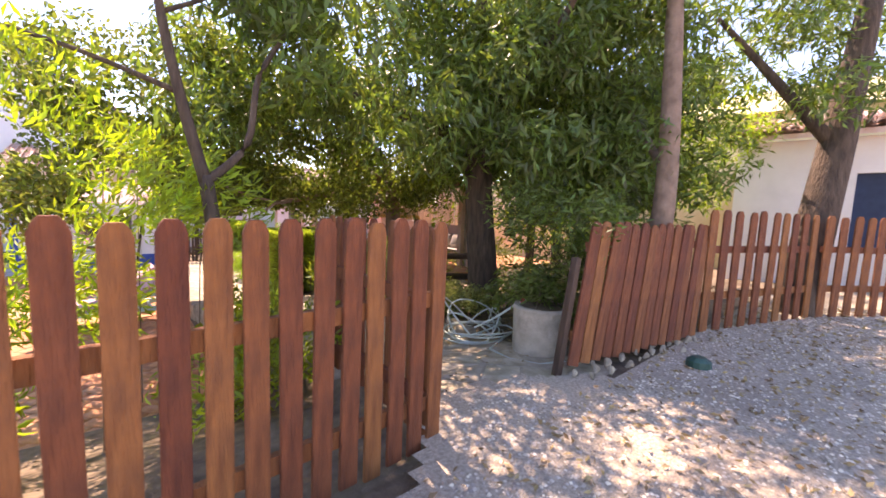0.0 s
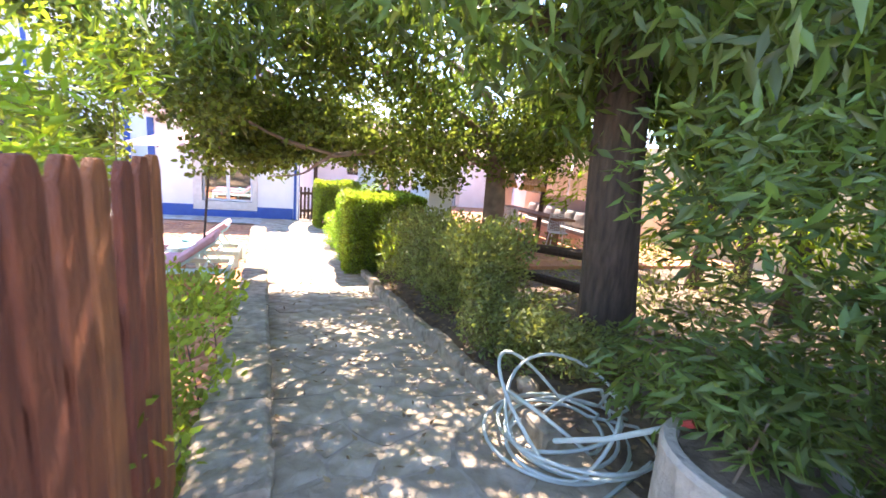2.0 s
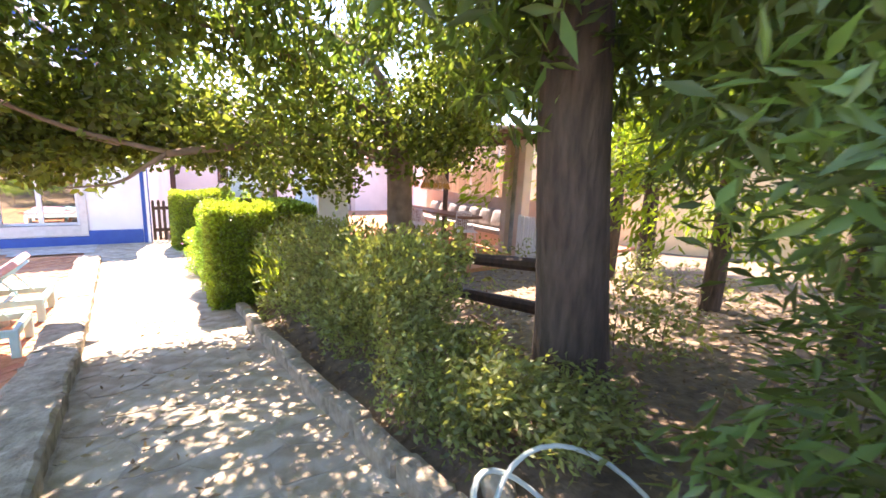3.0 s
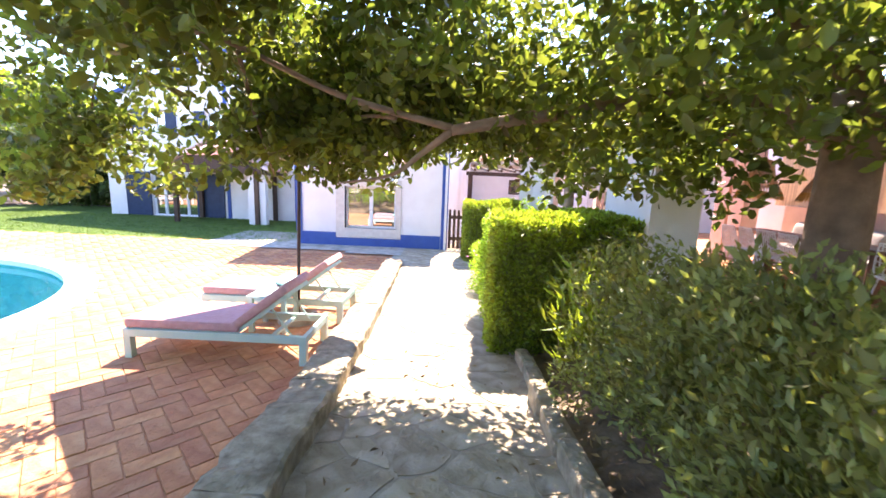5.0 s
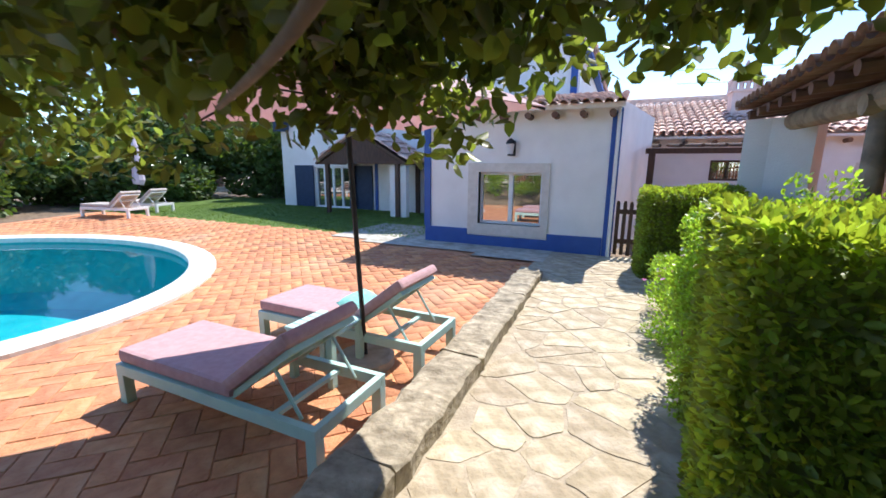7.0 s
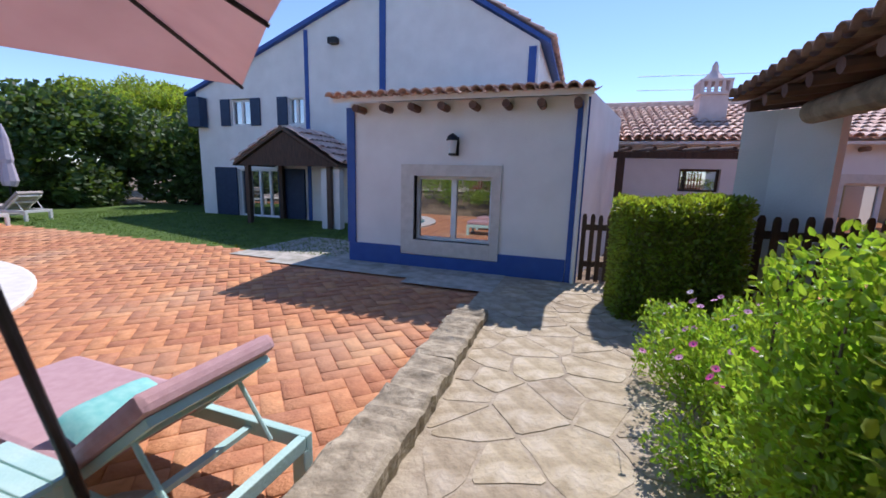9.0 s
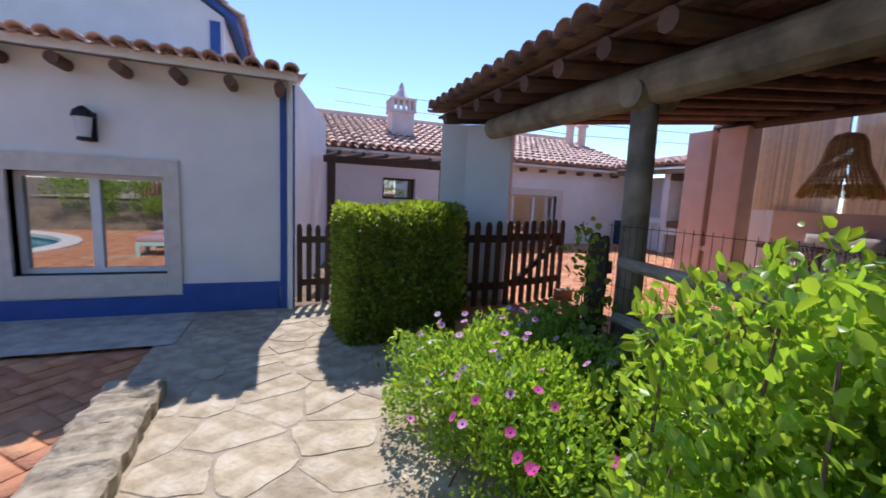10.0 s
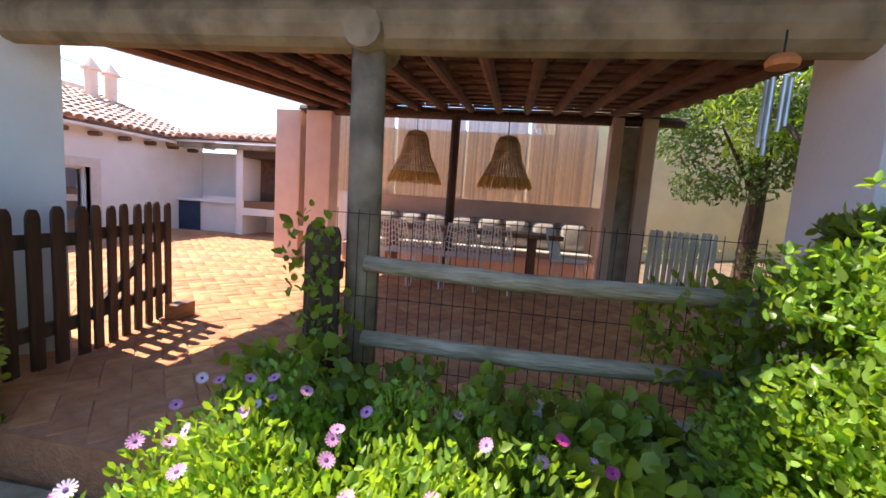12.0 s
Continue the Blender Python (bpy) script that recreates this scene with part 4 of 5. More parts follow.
picket_panel("garden_gate", "dark brown picket gate standing open", "gate", (4.62, 13.0), (5.44, 13.2), 0.29, 0.96, M_DARKWOOD, 7, 0.07, brace=True)
picket_panel("picket_fence", "dark brown picket fence beside the pillar", "fence", (3.98, 12.97), (4.58, 12.99), 0.27, 0.96, M_DARKWOOD, 5, 0.07)
picket_panel("garden_gate", "small brown picket gate by the house corner", "gate", (2.36, 14.15), (2.95, 14.25), 0.12, 0.95, M_DARKWOOD, 6, 0.06)
picket_panel("gate_post_pickets", "short dark pickets beside the log post", "fence", (4.2, 11.3), (4.2, 11.12), 0.25, 1.02, M_DARKWOOD, 4, 0.06)

# white slatted gate and wall beyond the pergola
part_gate = picket_panel("slatted_gate", "white slatted garden gate", "gate", (8.62, 8.36), (8.5, 7.5), 0.2, 1.04, M_WHITEPAINT, 12, 0.06)

# ---------- start of the walk: red fences ----------
picket_panel("picket_fence", "red-brown stained picket fence on gravel", "fence", (-2.75, 1.38), (1.44, 1.585), 0.79, 1.24, M_FENCE, 32, 0.09, (0.2, 0.66), group="red picket fences")
leafgate = picket_panel("picket_gate", "red-brown picket gate folded open inwards", "gate", (1.42, 1.66), (1.47, 3.0), 0.78, 1.21, M_FENCE, 11, 0.09, (0.2, 0.66))
part("gate_latch", Geo().box(0.02, 0.06, -0.05, -0.02, 0.55, 0.62), M_STEEL, leafgate)
picket_panel("picket_gate", "leaning red-brown picket gate set ajar", "gate", (2.83, 1.61), (4.72, 1.27), 0.87, 1.2, M_FENCE, 14, 0.118, (0.2, 0.8), lean=15.0, tilt=-5)
part("post", Geo().box(-0.03, 0.03, -0.03, 0.03, -0.1, 0.94), M_DARKWOOD, thing("gate_post", "dark leaning timber gate post", "post", at=pose(2.80, 1.67, 0.82, -4, 13, -10)), bevel=0.006)
picket_panel("picket_fence", "red-brown stained picket fence on gravel", "fence", (4.98, 1.30), (7.0, 0.62), 0.84, 1.36, M_FENCE, 10, 0.12, (0.3, 0.68), group="red picket fences")
picket_panel("picket_fence", "red-brown stained picket fence on gravel", "fence", (7.1, 0.56), (9.5, -0.9), 0.84, 1.36, M_FENCE, 13, 0.12, (0.3, 0.68), group="red picket fences")

# planter and hose by the gate
pot = thing("concrete_planter", "round mossy concrete planter by the gate", "planter", at=pose(3.29, 2.17, 0.71))
prof = [(0.02, 0.02), (0.25, 0.0), (0.265, 0.05), (0.275, 0.42), (0.28, 0.47), (0.27, 0.49), (0.23, 0.49), (0.22, 0.47), (0.02, 0.47)]
part("body", loft([[(r * math.cos(2 * math.pi * k / 28), r * math.sin(2 * math.pi * k / 28), z) for k in range(28)] for r, z in prof]), M_POT, pot, smooth=False)
part("soil", Geo().tube([(0, 0, 0.45), (0, 0, 0.478), (0, 0, 0.485)], [0.22, 0.22, 0.1], 20), M_SOIL, pot, "dark potting soil")
hose = thing("garden_hose", "pale green garden hose coiled on the path", "hose")
hr = np.random.default_rng(8)
pts = []
for k in range(260):
    a = k * 0.19
    turn = int(a / (2 * math.pi))
    r = 0.33 + 0.07 * math.sin(turn * 2.1)
    pts.append((3.22 + 0.07 * math.cos(turn * 1.7) + r * math.cos(a), 2.98 + 0.07 * math.sin(turn * 2.6) + r * 0.9 * math.sin(a), 0.70 + 0.012 * turn + (0.20 + 0.14 * math.sin(turn * 1.3)) * max(0, math.sin(a + turn * 0.9)) * (turn > 1)))
pts += [(2.93, 2.5, 0.74), (2.86, 2.2, 0.75), (2.93, 1.92, 0.77), (3.15, 1.78, 0.80)]
part("coil", Geo().tube(pts, 0.0095, 7), M_HOSE, hose, smooth=True)
part("end_pipe", Geo().tube([(3.02, 2.8, 0.86), (3.1, 2.6, 1.0), (3.22, 2.38, 1.2)], 0.012, 7), M_HOSE, hose)
part("nozzle", Geo().tube([(3.22, 2.38, 1.2), (3.235, 2.35, 1.225)], 0.016, 8), M_RED, hose, "red hose nozzle")
spr = thing("sprinkler_box", "dark green plastic sprinkler cap on gravel", "sprinkler", geo=Geo().tube([(3.86, 0.97, 0.84), (3.86, 0.97, 0.90), (3.86, 0.97, 0.93)], [0.10, 0.095, 0.05], 14), mat=M_GREEN, smooth=False)
stones = thing("stone_row", "pale loose stones under the gate", "stones", kind="stuff")
g = Geo()
for i in range(26):
    x = 2.8 + i * 0.085 + random.uniform(-0.04, 0.04)
    s = random.uniform(0.015, 0.05)
    ys = 1.52 - 0.18 * (x - 2.8) + random.uniform(-0.12, 0.1)
    g.tube([(x - s, ys + random.uniform(-0.03, 0.03), 0.85), (x, ys, 0.86 + s * 0.5), (x + s, ys, 0.85)], [s * 0.3, s * 0.7, s * 0.25], 7)
part("stone", g, M_KERB, stones)


rr = np.random.default_rng(44)


def rock(x, y, z, size):
    """An uneven rounded field stone."""
    rings = []
    for k in range(6):
        a = math.pi * (k + 0.5) / 6
        rings.append([(size * math.sin(a) * math.cos(2 * math.pi * q / 9) * rr.uniform(0.85, 1.15), 0.8 * size * math.sin(a) * math.sin(2 * math.pi * q / 9) * rr.uniform(0.85, 1.15), -0.65 * size * math.cos(a) * rr.uniform(0.9, 1.1)) for q in range(9)])
    thing("field_stone", "rough brown field stone at the bed's edge", "stone", "stones by the hose", geo=loft(rings), mat=M_KERB, smooth=True, at=pose(x, y, z, 0, 0, float(rr.uniform(0, 180))))


for x, y, size in ((3.17, 3.42, 0.11), (3.36, 3.5, 0.09), (3.2, 3.68, 0.07), (3.5, 2.55, 0.10)):
    rock(x, y, float(ground_z(x, y)) + size * 0.4, size)

# ---------- pool furniture ----------
def lounger(at, mat=None, cushion=None, group="sun loungers by the kerb", label="mint wooden sun lounger with mauve cushion, back raised", back=38):
    """Foot end at x=0, head at x=1.95, standing on z=0."""
    mat, cushion = mat or M_MINT, cushion or M_CUSHION
    c = thing("sun_lounger", label, "sun lounger", group, at=at)
    part("frame", Geo().box(0, 1.72, -0.33, -0.285, 0.215, 0.29).box(0, 1.72, 0.285, 0.33, 0.215, 0.29).box(0, 0.045, -0.285, 0.285, 0.22, 0.29).box(1.675, 1.72, -0.285, 0.285, 0.22, 0.29), mat, c, bevel=0.006)
    for x in (0.0, 1.65):
        for y in (-0.33, 0.265):
            part("leg", Geo().box(x, x + 0.07, y, y + 0.065, 0, 0.22), mat, c, bevel=0.006)
    for i in range(10):
        part("slat", Geo().box(0.08 + i * 0.098, 0.15 + i * 0.098, -0.285, 0.285, 0.27, 0.288), mat, c)
    hinge = pose(1.05, 0, 0.29, 0, -back, 0)
    part("backrest", Geo().box(0, 0.60, -0.28, -0.235, -0.02, 0.015, hinge).box(0, 0.60, 0.235, 0.28, -0.02, 0.015, hinge).box(0.56, 0.60, -0.235, 0.235, -0.02, 0.015, hinge).box(0.28, 0.32, -0.235, 0.235, -0.02, 0.015, hinge), mat, c)
    tip = hinge @ Vector((0.4, 0, 0))
    for y in (-0.24, 0.24):
        part("prop", Geo().tube([(tip.x, y, tip.z), (1.55, y, 0.26)], 0.011, 6), mat, c)
    part("cross_bar", Geo().box(1.35, 1.39, -0.285, 0.285, 0.235, 0.26), mat, c)
    seat = part("cushion", Geo().box(0.0, 1.08, -0.31, 0.31, 0.292, 0.385), cushion, c, "mauve pink cushion", bevel=0.03)
    part("back_cushion", Geo().box(0.02, 0.66, -0.31, 0.31, 0.018, 0.10, hinge), cushion, c, bevel=0.03)
    return c


l1 = lounger(pose(-0.57, 8.22, 0.0))
copy_thing(l1, pose(-0.54, 9.37, 0.0, 0, 0, -1))
pillow(pose(0.40, 9.32, 0.435, 0, -72, 0) @ pose(0, 0, 0, 0, 0, 90), 0.44, 0.22, 0.11, M_TURQ, "turquoise patterned pillow on the lounger", "")
side = thing("side_table", "small mint wooden side table between loungers", "table", at=pose(0.44, 8.82, 0))
for i in range(5):
    part("slat", Geo().box(-0.22, 0.22, -0.2 + i * 0.082, -0.125 + i * 0.082, 0.40, 0.425), M_MINT, side, bevel=0.004)
for x in (-0.21, 0.16):
    for y in (-0.19, 0.15):
        part("leg", Geo().box(x, x + 0.05, y, y + 0.05, 0, 0.40), M_MINT, side)

umb = thing("parasol", "open pink parasol on a dark pole", "parasol")
BASE, TOP = Vector((0.62, 9.08, 0.0)), Vector((0.86, 8.6, 2.3))
part("base_plate", Geo().tube([(BASE.x, BASE.y, 0.0), (BASE.x, BASE.y, 0.07), (BASE.x, BASE.y, 0.09)], [0.24, 0.24, 0.2], 20), M_CONCRETE, umb, "round stone base")
part("pole", Geo().tube([BASE + Vector((0, 0, 0.05)), TOP], 0.019, 10), M_IRON, umb)
RIM = 1.92
corners = [Vector((TOP.x + rr * math.cos(math.radians(45 * k + 95)), TOP.y + rr * math.sin(math.radians(45 * k + 95)), RIM + dz)) for k in range(8) for rr, dz in (((1.2, 0.0),) if k % 2 == 0 else ((0.85, 0.035),))]
g = Geo()
g.v.append(tuple(TOP + Vector((0, 0, -0.02))))
for k in range(8):
    g.v.append(tuple(TOP.lerp(corners[k], 0.5) + Vector((0, 0, 0.03))))
for k in range(8):
    g.v.append(tuple(corners[k]))
for k in range(8):
    a, b = 1 + k, 1 + (k + 1) % 8
    g.f += [(0, a, b), (a, a + 8, b + 8, b)]
canopy = part("canopy", g, M_CANOPY, umb, "pink canvas canopy")
sol = canopy.modifiers.new("cloth", "SOLIDIFY")
sol.thickness = 0.006
hub = TOP + Vector((0, 0, -0.1))
part("hub", Geo().tube([TOP + Vector((0, 0, -0.32)), TOP + Vector((0, 0, -0.25))], 0.045, 10), M_IRON, umb)
for k in range(8):
    rib = part("rib", Geo().tube([hub, TOP.lerp(corners[k], 0.5) + Vector((0, 0, 0.005)), corners[k] + Vector((0, 0, -0.015))], 0.008, 6), M_IRON, umb)
    if k % 2 == 0:
        part("strut", Geo().tube([TOP + Vector((0, 0, -0.3)), TOP.lerp(corners[k], 0.5) + Vector((0, 0, 0.0))], 0.007, 6), M_IRON, rib)

for p in ((-12.1, 13.2), (-12.8, 14.4)):
    lounger(pose(p[0], p[1], 0.1, 0, 0, 12), M_WHITEPAINT, M_PILLOW, "far sun loungers", "white sun lounger with beige cushion by the hedge")
closed = thing("closed_parasol", "closed lilac parasol beside the far loungers", "parasol", at=pose(-13.2, 15.2, 0.08))
part("pole", Geo().tube([(0, 0, 0), (0, 0, 2.6)], 0.025, 8), M_IRON, closed)
part("base_plate", Geo().tube([(0, 0, 0), (0, 0, 0.08)], 0.25, 16), M_CONCRETE, closed)
part("folded_canopy", Geo().tube([(0, 0, 0.85), (0, 0.02, 1.0), (0.01, 0, 1.5), (0, 0, 1.6), (0, 0, 2.2), (0, 0, 2.6)], [0.15, 0.2, 0.14, 0.17, 0.12, 0.02], 9), M_LILAC, closed)


# ---------- trees ----------
def limb(points, radii, steps=5):
    """A bent, tapering limb through points."""
    pts = [Vector(p) for p in points]
    out, rad = [], []
    for i in range(len(pts) - 1):
        p0, p1, p2, p3 = pts[max(i - 1, 0)], pts[i], pts[i + 1], pts[min(i + 2, len(pts) - 1)]
        for s in range(steps):
            t = s / steps
            out.append(0.5 * (2 * p1 + (p2 - p0) * t + (2 * p0 - 5 * p1 + 4 * p2 - p3) * t * t + (3 * p1 - p0 - 3 * p2 + p3) * t ** 3))
            rad.append(radii[i] + (radii[i + 1] - radii[i]) * t)
    return out + [pts[-1]], rad + [radii[-1]]


def tree(name, label, trunk, radii, limbs, centres, sizes, per, leaf, width, mat, bark, seed, droop=0.3, flat=0.8, parts_mat=None):
    rng = np.random.default_rng(seed)
    t = thing(name, label, "tree")
    p, r = limb(trunk, radii)
    part("trunk", Geo().tube(p, r, 14), bark, t, smooth=True)
    for pts, rr in limbs:
        p, r = limb(pts, rr)
        part("branch", Geo().tube(p, r, 8), bark, t, smooth=True)
    pos = clumps(rng, centres, sizes, per, flat)
    part("crown", leaf_mesh("crown", pos, leaf, width, mat, rng, droop), mat, t, "crown of many small leaves")
    return t


def blob(rng, n, lo, hi, r0, r1, test=None):
    c = []
    while len(c) < n:
        p = rng.uniform(lo, hi)
        if test is None or test(p):
            c.append(p)
    return np.array(c), rng.uniform(r0, r1, n)


rng = np.random.default_rng(11)
# large long-leaved tree over the gate and path; the way under it stays clear
clear = lambda p: not (1.0 < p[0] < 3.4 and p[2] < 2.55)
ca, sa = blob(rng, 120, (1.0, 3.0, 2.3), (7.4, 7.0, 6.2), 0.35, 0.7, lambda p: clear(p) and (p[2] > 2.5 + 0.25 * abs(p[0] - 4.3)))
cb, sb = blob(rng, 64, (3.2, 2.2, 2.25), (7.0, 4.4, 4.5), 0.3, 0.55, lambda p: clear(p))
tree("long_leaved_tree", "tall dark tree with drooping narrow leaves", [(4.32, 3.84, 0.45), (4.27, 3.86, 1.2), (4.12, 3.88, 2.4), (4.1, 3.95, 4.0), (4.3, 4.1, 6.0)], [0.27, 0.215, 0.19, 0.15, 0.06],
     [([(4.11, 3.9, 2.95), (3.3, 4.5, 3.3), (2.2, 5.3, 3.7)], [0.1, 0.07, 0.03]), ([(4.11, 3.9, 2.8), (5.2, 4.4, 3.5), (6.2, 5.0, 4.2)], [0.1, 0.06, 0.03]), ([(4.1, 3.93, 3.2), (4.0, 2.9, 3.9), (3.8, 2.2, 4.5)], [0.08, 0.05, 0.02])],
     np.concatenate([ca, cb]), np.concatenate([sa, sb]), 1250, 0.15, 0.24, M_LEAF_LONG, M_BARK, 21, 0.75, 0.85)
# right-hand tree behind the leaning gate
cc, sc = blob(rng, 60, (3.9, 1.9, 2.4), (6.2, 3.4, 6.0), 0.3, 0.55)
tree("long_leaved_tree", "pale-trunked tree behind the leaning gate", [(4.5, 1.75, 0.7), (4.57, 1.62, 2.2), (4.75, 1.75, 4.0), (4.8, 1.9, 6.0)], [0.14, 0.11, 0.09, 0.04],
     [([(4.6, 1.65, 2.6), (5.2, 2.3, 3.3), (5.8, 2.8, 3.9)], [0.06, 0.04, 0.02])], cc, sc, 950, 0.15, 0.24, M_LEAF_LONG, M_BARK_PALE, 22, 0.7)
cd, sd = blob(rng, 26, (7.0, 0.2, 3.6), (10.0, 2.6, 6.2), 0.35, 0.6)
tree("leaning_tree", "dark leaning trunk behind the picket fence", [(7.2, 0.75, 0.7), (7.35, 0.72, 1.6), (7.75, 0.62, 3.2), (8.1, 0.5, 5.2)], [0.26, 0.23, 0.2, 0.12], [([(7.7, 0.6, 3.1), (7.4, 1.4, 4.2), (7.0, 2.0, 5.0)], [0.1, 0.06, 0.03])], cd, sd, 1200, 0.15, 0.24, M_LEAF_LONG, M_BARK, 23, 0.7)
# thin tree and bright bush behind the left fence
ce, se = blob(rng, 20, (-2.4, 3.0, 2.7), (1.2, 5.4, 5.2), 0.25, 0.5)
tree("thin_tree", "thin forked tree behind the red fence", [(0.74, 3.25, 0.5), (0.72, 3.22, 1.6), (0.66, 3.25, 2.25)], [0.07, 0.055, 0.045],
     [([(0.66, 3.25, 2.2), (0.5, 3.3, 2.9), (0.42, 3.4, 3.6), (0.5, 3.5, 4.6)], [0.045, 0.035, 0.025, 0.012]), ([(0.66, 3.25, 2.2), (0.92, 3.2, 2.5), (1.02, 3.25, 3.0), (1.3, 3.4, 3.5), (1.5, 3.5, 4.2)], [0.036, 0.028, 0.022, 0.015, 0.008]), ([(0.5, 3.3, 2.8), (-0.1, 3.5, 3.0), (-0.9, 3.8, 3.15)], [0.022, 0.014, 0.007]), ([(0.44, 3.36, 3.3), (0.9, 3.6, 3.7), (1.2, 3.8, 4.2)], [0.018, 0.012, 0.006])],
     ce, se, 700, 0.14, 0.24, M_LEAF_LONG, M_BARK, 24, 0.8)
# round-leaved tree that reaches over path and deck
# the sun reaches the top of the shrub hedge under this gap
sunlit = lambda p: 3.1 < p[0] - 0.155 * (p[2] - 1.5) < 4.3 and 5.0 < p[1] - 0.66 * (p[2] - 1.5) < 7.0
cf, sf = blob(rng, 165, (-0.5, 5.9, 1.95), (6.2, 8.1, 4.2), 0.28, 0.5, lambda p: p[2] > 2.2 and not (1.9 < p[0] < 3.0 and p[2] < 2.4) and not (0.1 < p[0] < 0.75 and p[2] < 2.5) and not (sunlit(p) and p[2] > 2.45))
ch, sh = blob(rng, 95, (0.85, 7.15, 1.66), (2.9, 8.1, 2.7), 0.15, 0.28, lambda p: p[2] > (1.68 if p[0] < 1.5 else 1.85 if p[0] < 1.95 else 2.05))
ci, si = blob(rng, 30, (-0.75, 7.1, 1.6), (0.05, 8.0, 2.5), 0.16, 0.28)
ck, sk = blob(rng, 50, (1.4, 7.4, 2.0), (2.9, 8.2, 2.65), 0.16, 0.28)
cg, sg = blob(rng, 60, (0.9, 6.7, 1.8), (4.2, 8.0, 2.3), 0.16, 0.28, lambda p: not (1.9 < p[0] < 3.0 and p[2] < 2.1))
tree("round_leaved_tree", "spreading tree with small rounded leaves", [(5.0, 7.14, 0.1), (4.96, 7.1, 0.9), (4.94, 7.08, 1.6), (4.8, 6.95, 2.4)], [0.22, 0.175, 0.165, 0.13],
     [([(4.85, 6.98, 2.05), (4.0, 6.8, 2.3), (3.2, 6.85, 2.2), (2.42, 6.85, 2.05)], [0.085, 0.06, 0.045, 0.032]), ([(2.42, 6.85, 2.05), (2.25, 6.9, 1.92), (2.05, 6.95, 1.78), (1.7, 7.1, 1.72)], [0.026, 0.018, 0.012, 0.006]), ([(2.45, 6.86, 2.06), (1.8, 6.7, 2.2), (1.0, 6.7, 2.5), (0.1, 7.2, 2.45), (-0.4, 7.6, 2.1)], [0.024, 0.018, 0.014, 0.01, 0.005]), ([(2.1, 6.78, 2.1), (1.75, 7.3, 2.15), (1.6, 7.6, 1.9)], [0.014, 0.01, 0.005]), ([(1.3, 6.62, 2.38), (1.15, 7.1, 2.1), (1.1, 7.45, 1.75)], [0.014, 0.01, 0.005]), ([(4.82, 6.97, 2.35), (4.6, 7.2, 3.2), (3.6, 7.6, 3.8)], [0.1, 0.06, 0.03]), ([(4.8, 6.95, 2.4), (3.2, 6.4, 3.0), (1.5, 6.6, 3.2)], [0.07, 0.05, 0.02])],
     np.concatenate([cf, cg, ch, ci, ck]), np.concatenate([sf, sg, sh, si, sk]), 1800, 0.068, 0.58, M_LEAF_ROUND, M_BARK_PALE, 25, 0.25)
# small trees in the garden beyond the hedge
for k, (x, y, h) in enumerate(((7.4, 4.2, 5), (8.6, 6.2, 4.6), (6.6, 2.9, 5.2), (9.6, 3.4, 5))):
    cc, sc = blob(rng, 26, (x - 1.4, y - 1.3, 2.5), (x + 1.4, y + 1.3, h), 0.35, 0.6)
    tree("garden_tree", "slim garden tree with drooping leaves", [(x, y, 0.3), (x + 0.05, y, 1.6), (x, y + 0.1, h - 0.6)], [0.13, 0.1, 0.05], [([(x, y, 2.2), (x + 0.6, y + 0.4, 3.0), (x + 0.9, y + 0.6, 3.6)], [0.05, 0.03, 0.015])], cc, sc, 900, 0.13, 0.28, M_LEAF_YELLOW if k % 2 else M_LEAF_LONG, M_BARK, 40 + k, 0.6)
cc, sc = blob(rng, 46, (9.4, 5.2, 1.9), (10.9, 7.9, 4.1), 0.3, 0.5, lambda p: p[2] > 2.6 or p[1] < 7.0)
tree("patio_tree", "dark tree beyond the white gate", [(10.1, 6.3, 0.2), (10.0, 6.3, 1.5), (9.95, 6.3, 2.8)], [0.16, 0.14, 0.09], [([(9.97, 6.3, 1.8), (9.7, 6.8, 2.4), (9.5, 7.2, 2.9)], [0.04, 0.03, 0.015])], cc, sc, 1100, 0.1, 0.4, M_LEAF_FAR, M_BARK, 61, 0.4)


# ---------- hedges and shrubs ----------
def box_points(rng, x0, x1, y0, y1, z0, z1, per, ztop=None, ragged=0.05):
    """Points near the faces of a clipped block."""
    faces = [((y1 - y0) * (z1 - z0), 0), ((y1 - y0) * (z1 - z0), 1), ((x1 - x0) * (z1 - z0), 2), ((x1 - x0) * (z1 - z0), 3), ((x1 - x0) * (y1 - y0), 4)]
    out, nr = [], []
    for area, k in faces:
        n = int(area * per)
        p = rng.uniform((x0, y0, z0), (x1, y1, z1), (n, 3))
        dep = np.abs(rng.normal(0, ragged, n)) - ragged * 0.4
        d = np.zeros((n, 3))
        if k < 2:
            p[:, 0] = x0 + dep if k == 0 else x1 - dep
            d[:, 0] = -1 if k == 0 else 1
        elif k < 4:
            p[:, 1] = y0 + dep if k == 2 else y1 - dep
            d[:, 1] = -1 if k == 2 else 1
        else:
            p[:, 2] = z1 - dep
            d[:, 2] = 1
        out.append(p)
        nr.append(d)
    return np.concatenate(out), np.concatenate(nr)


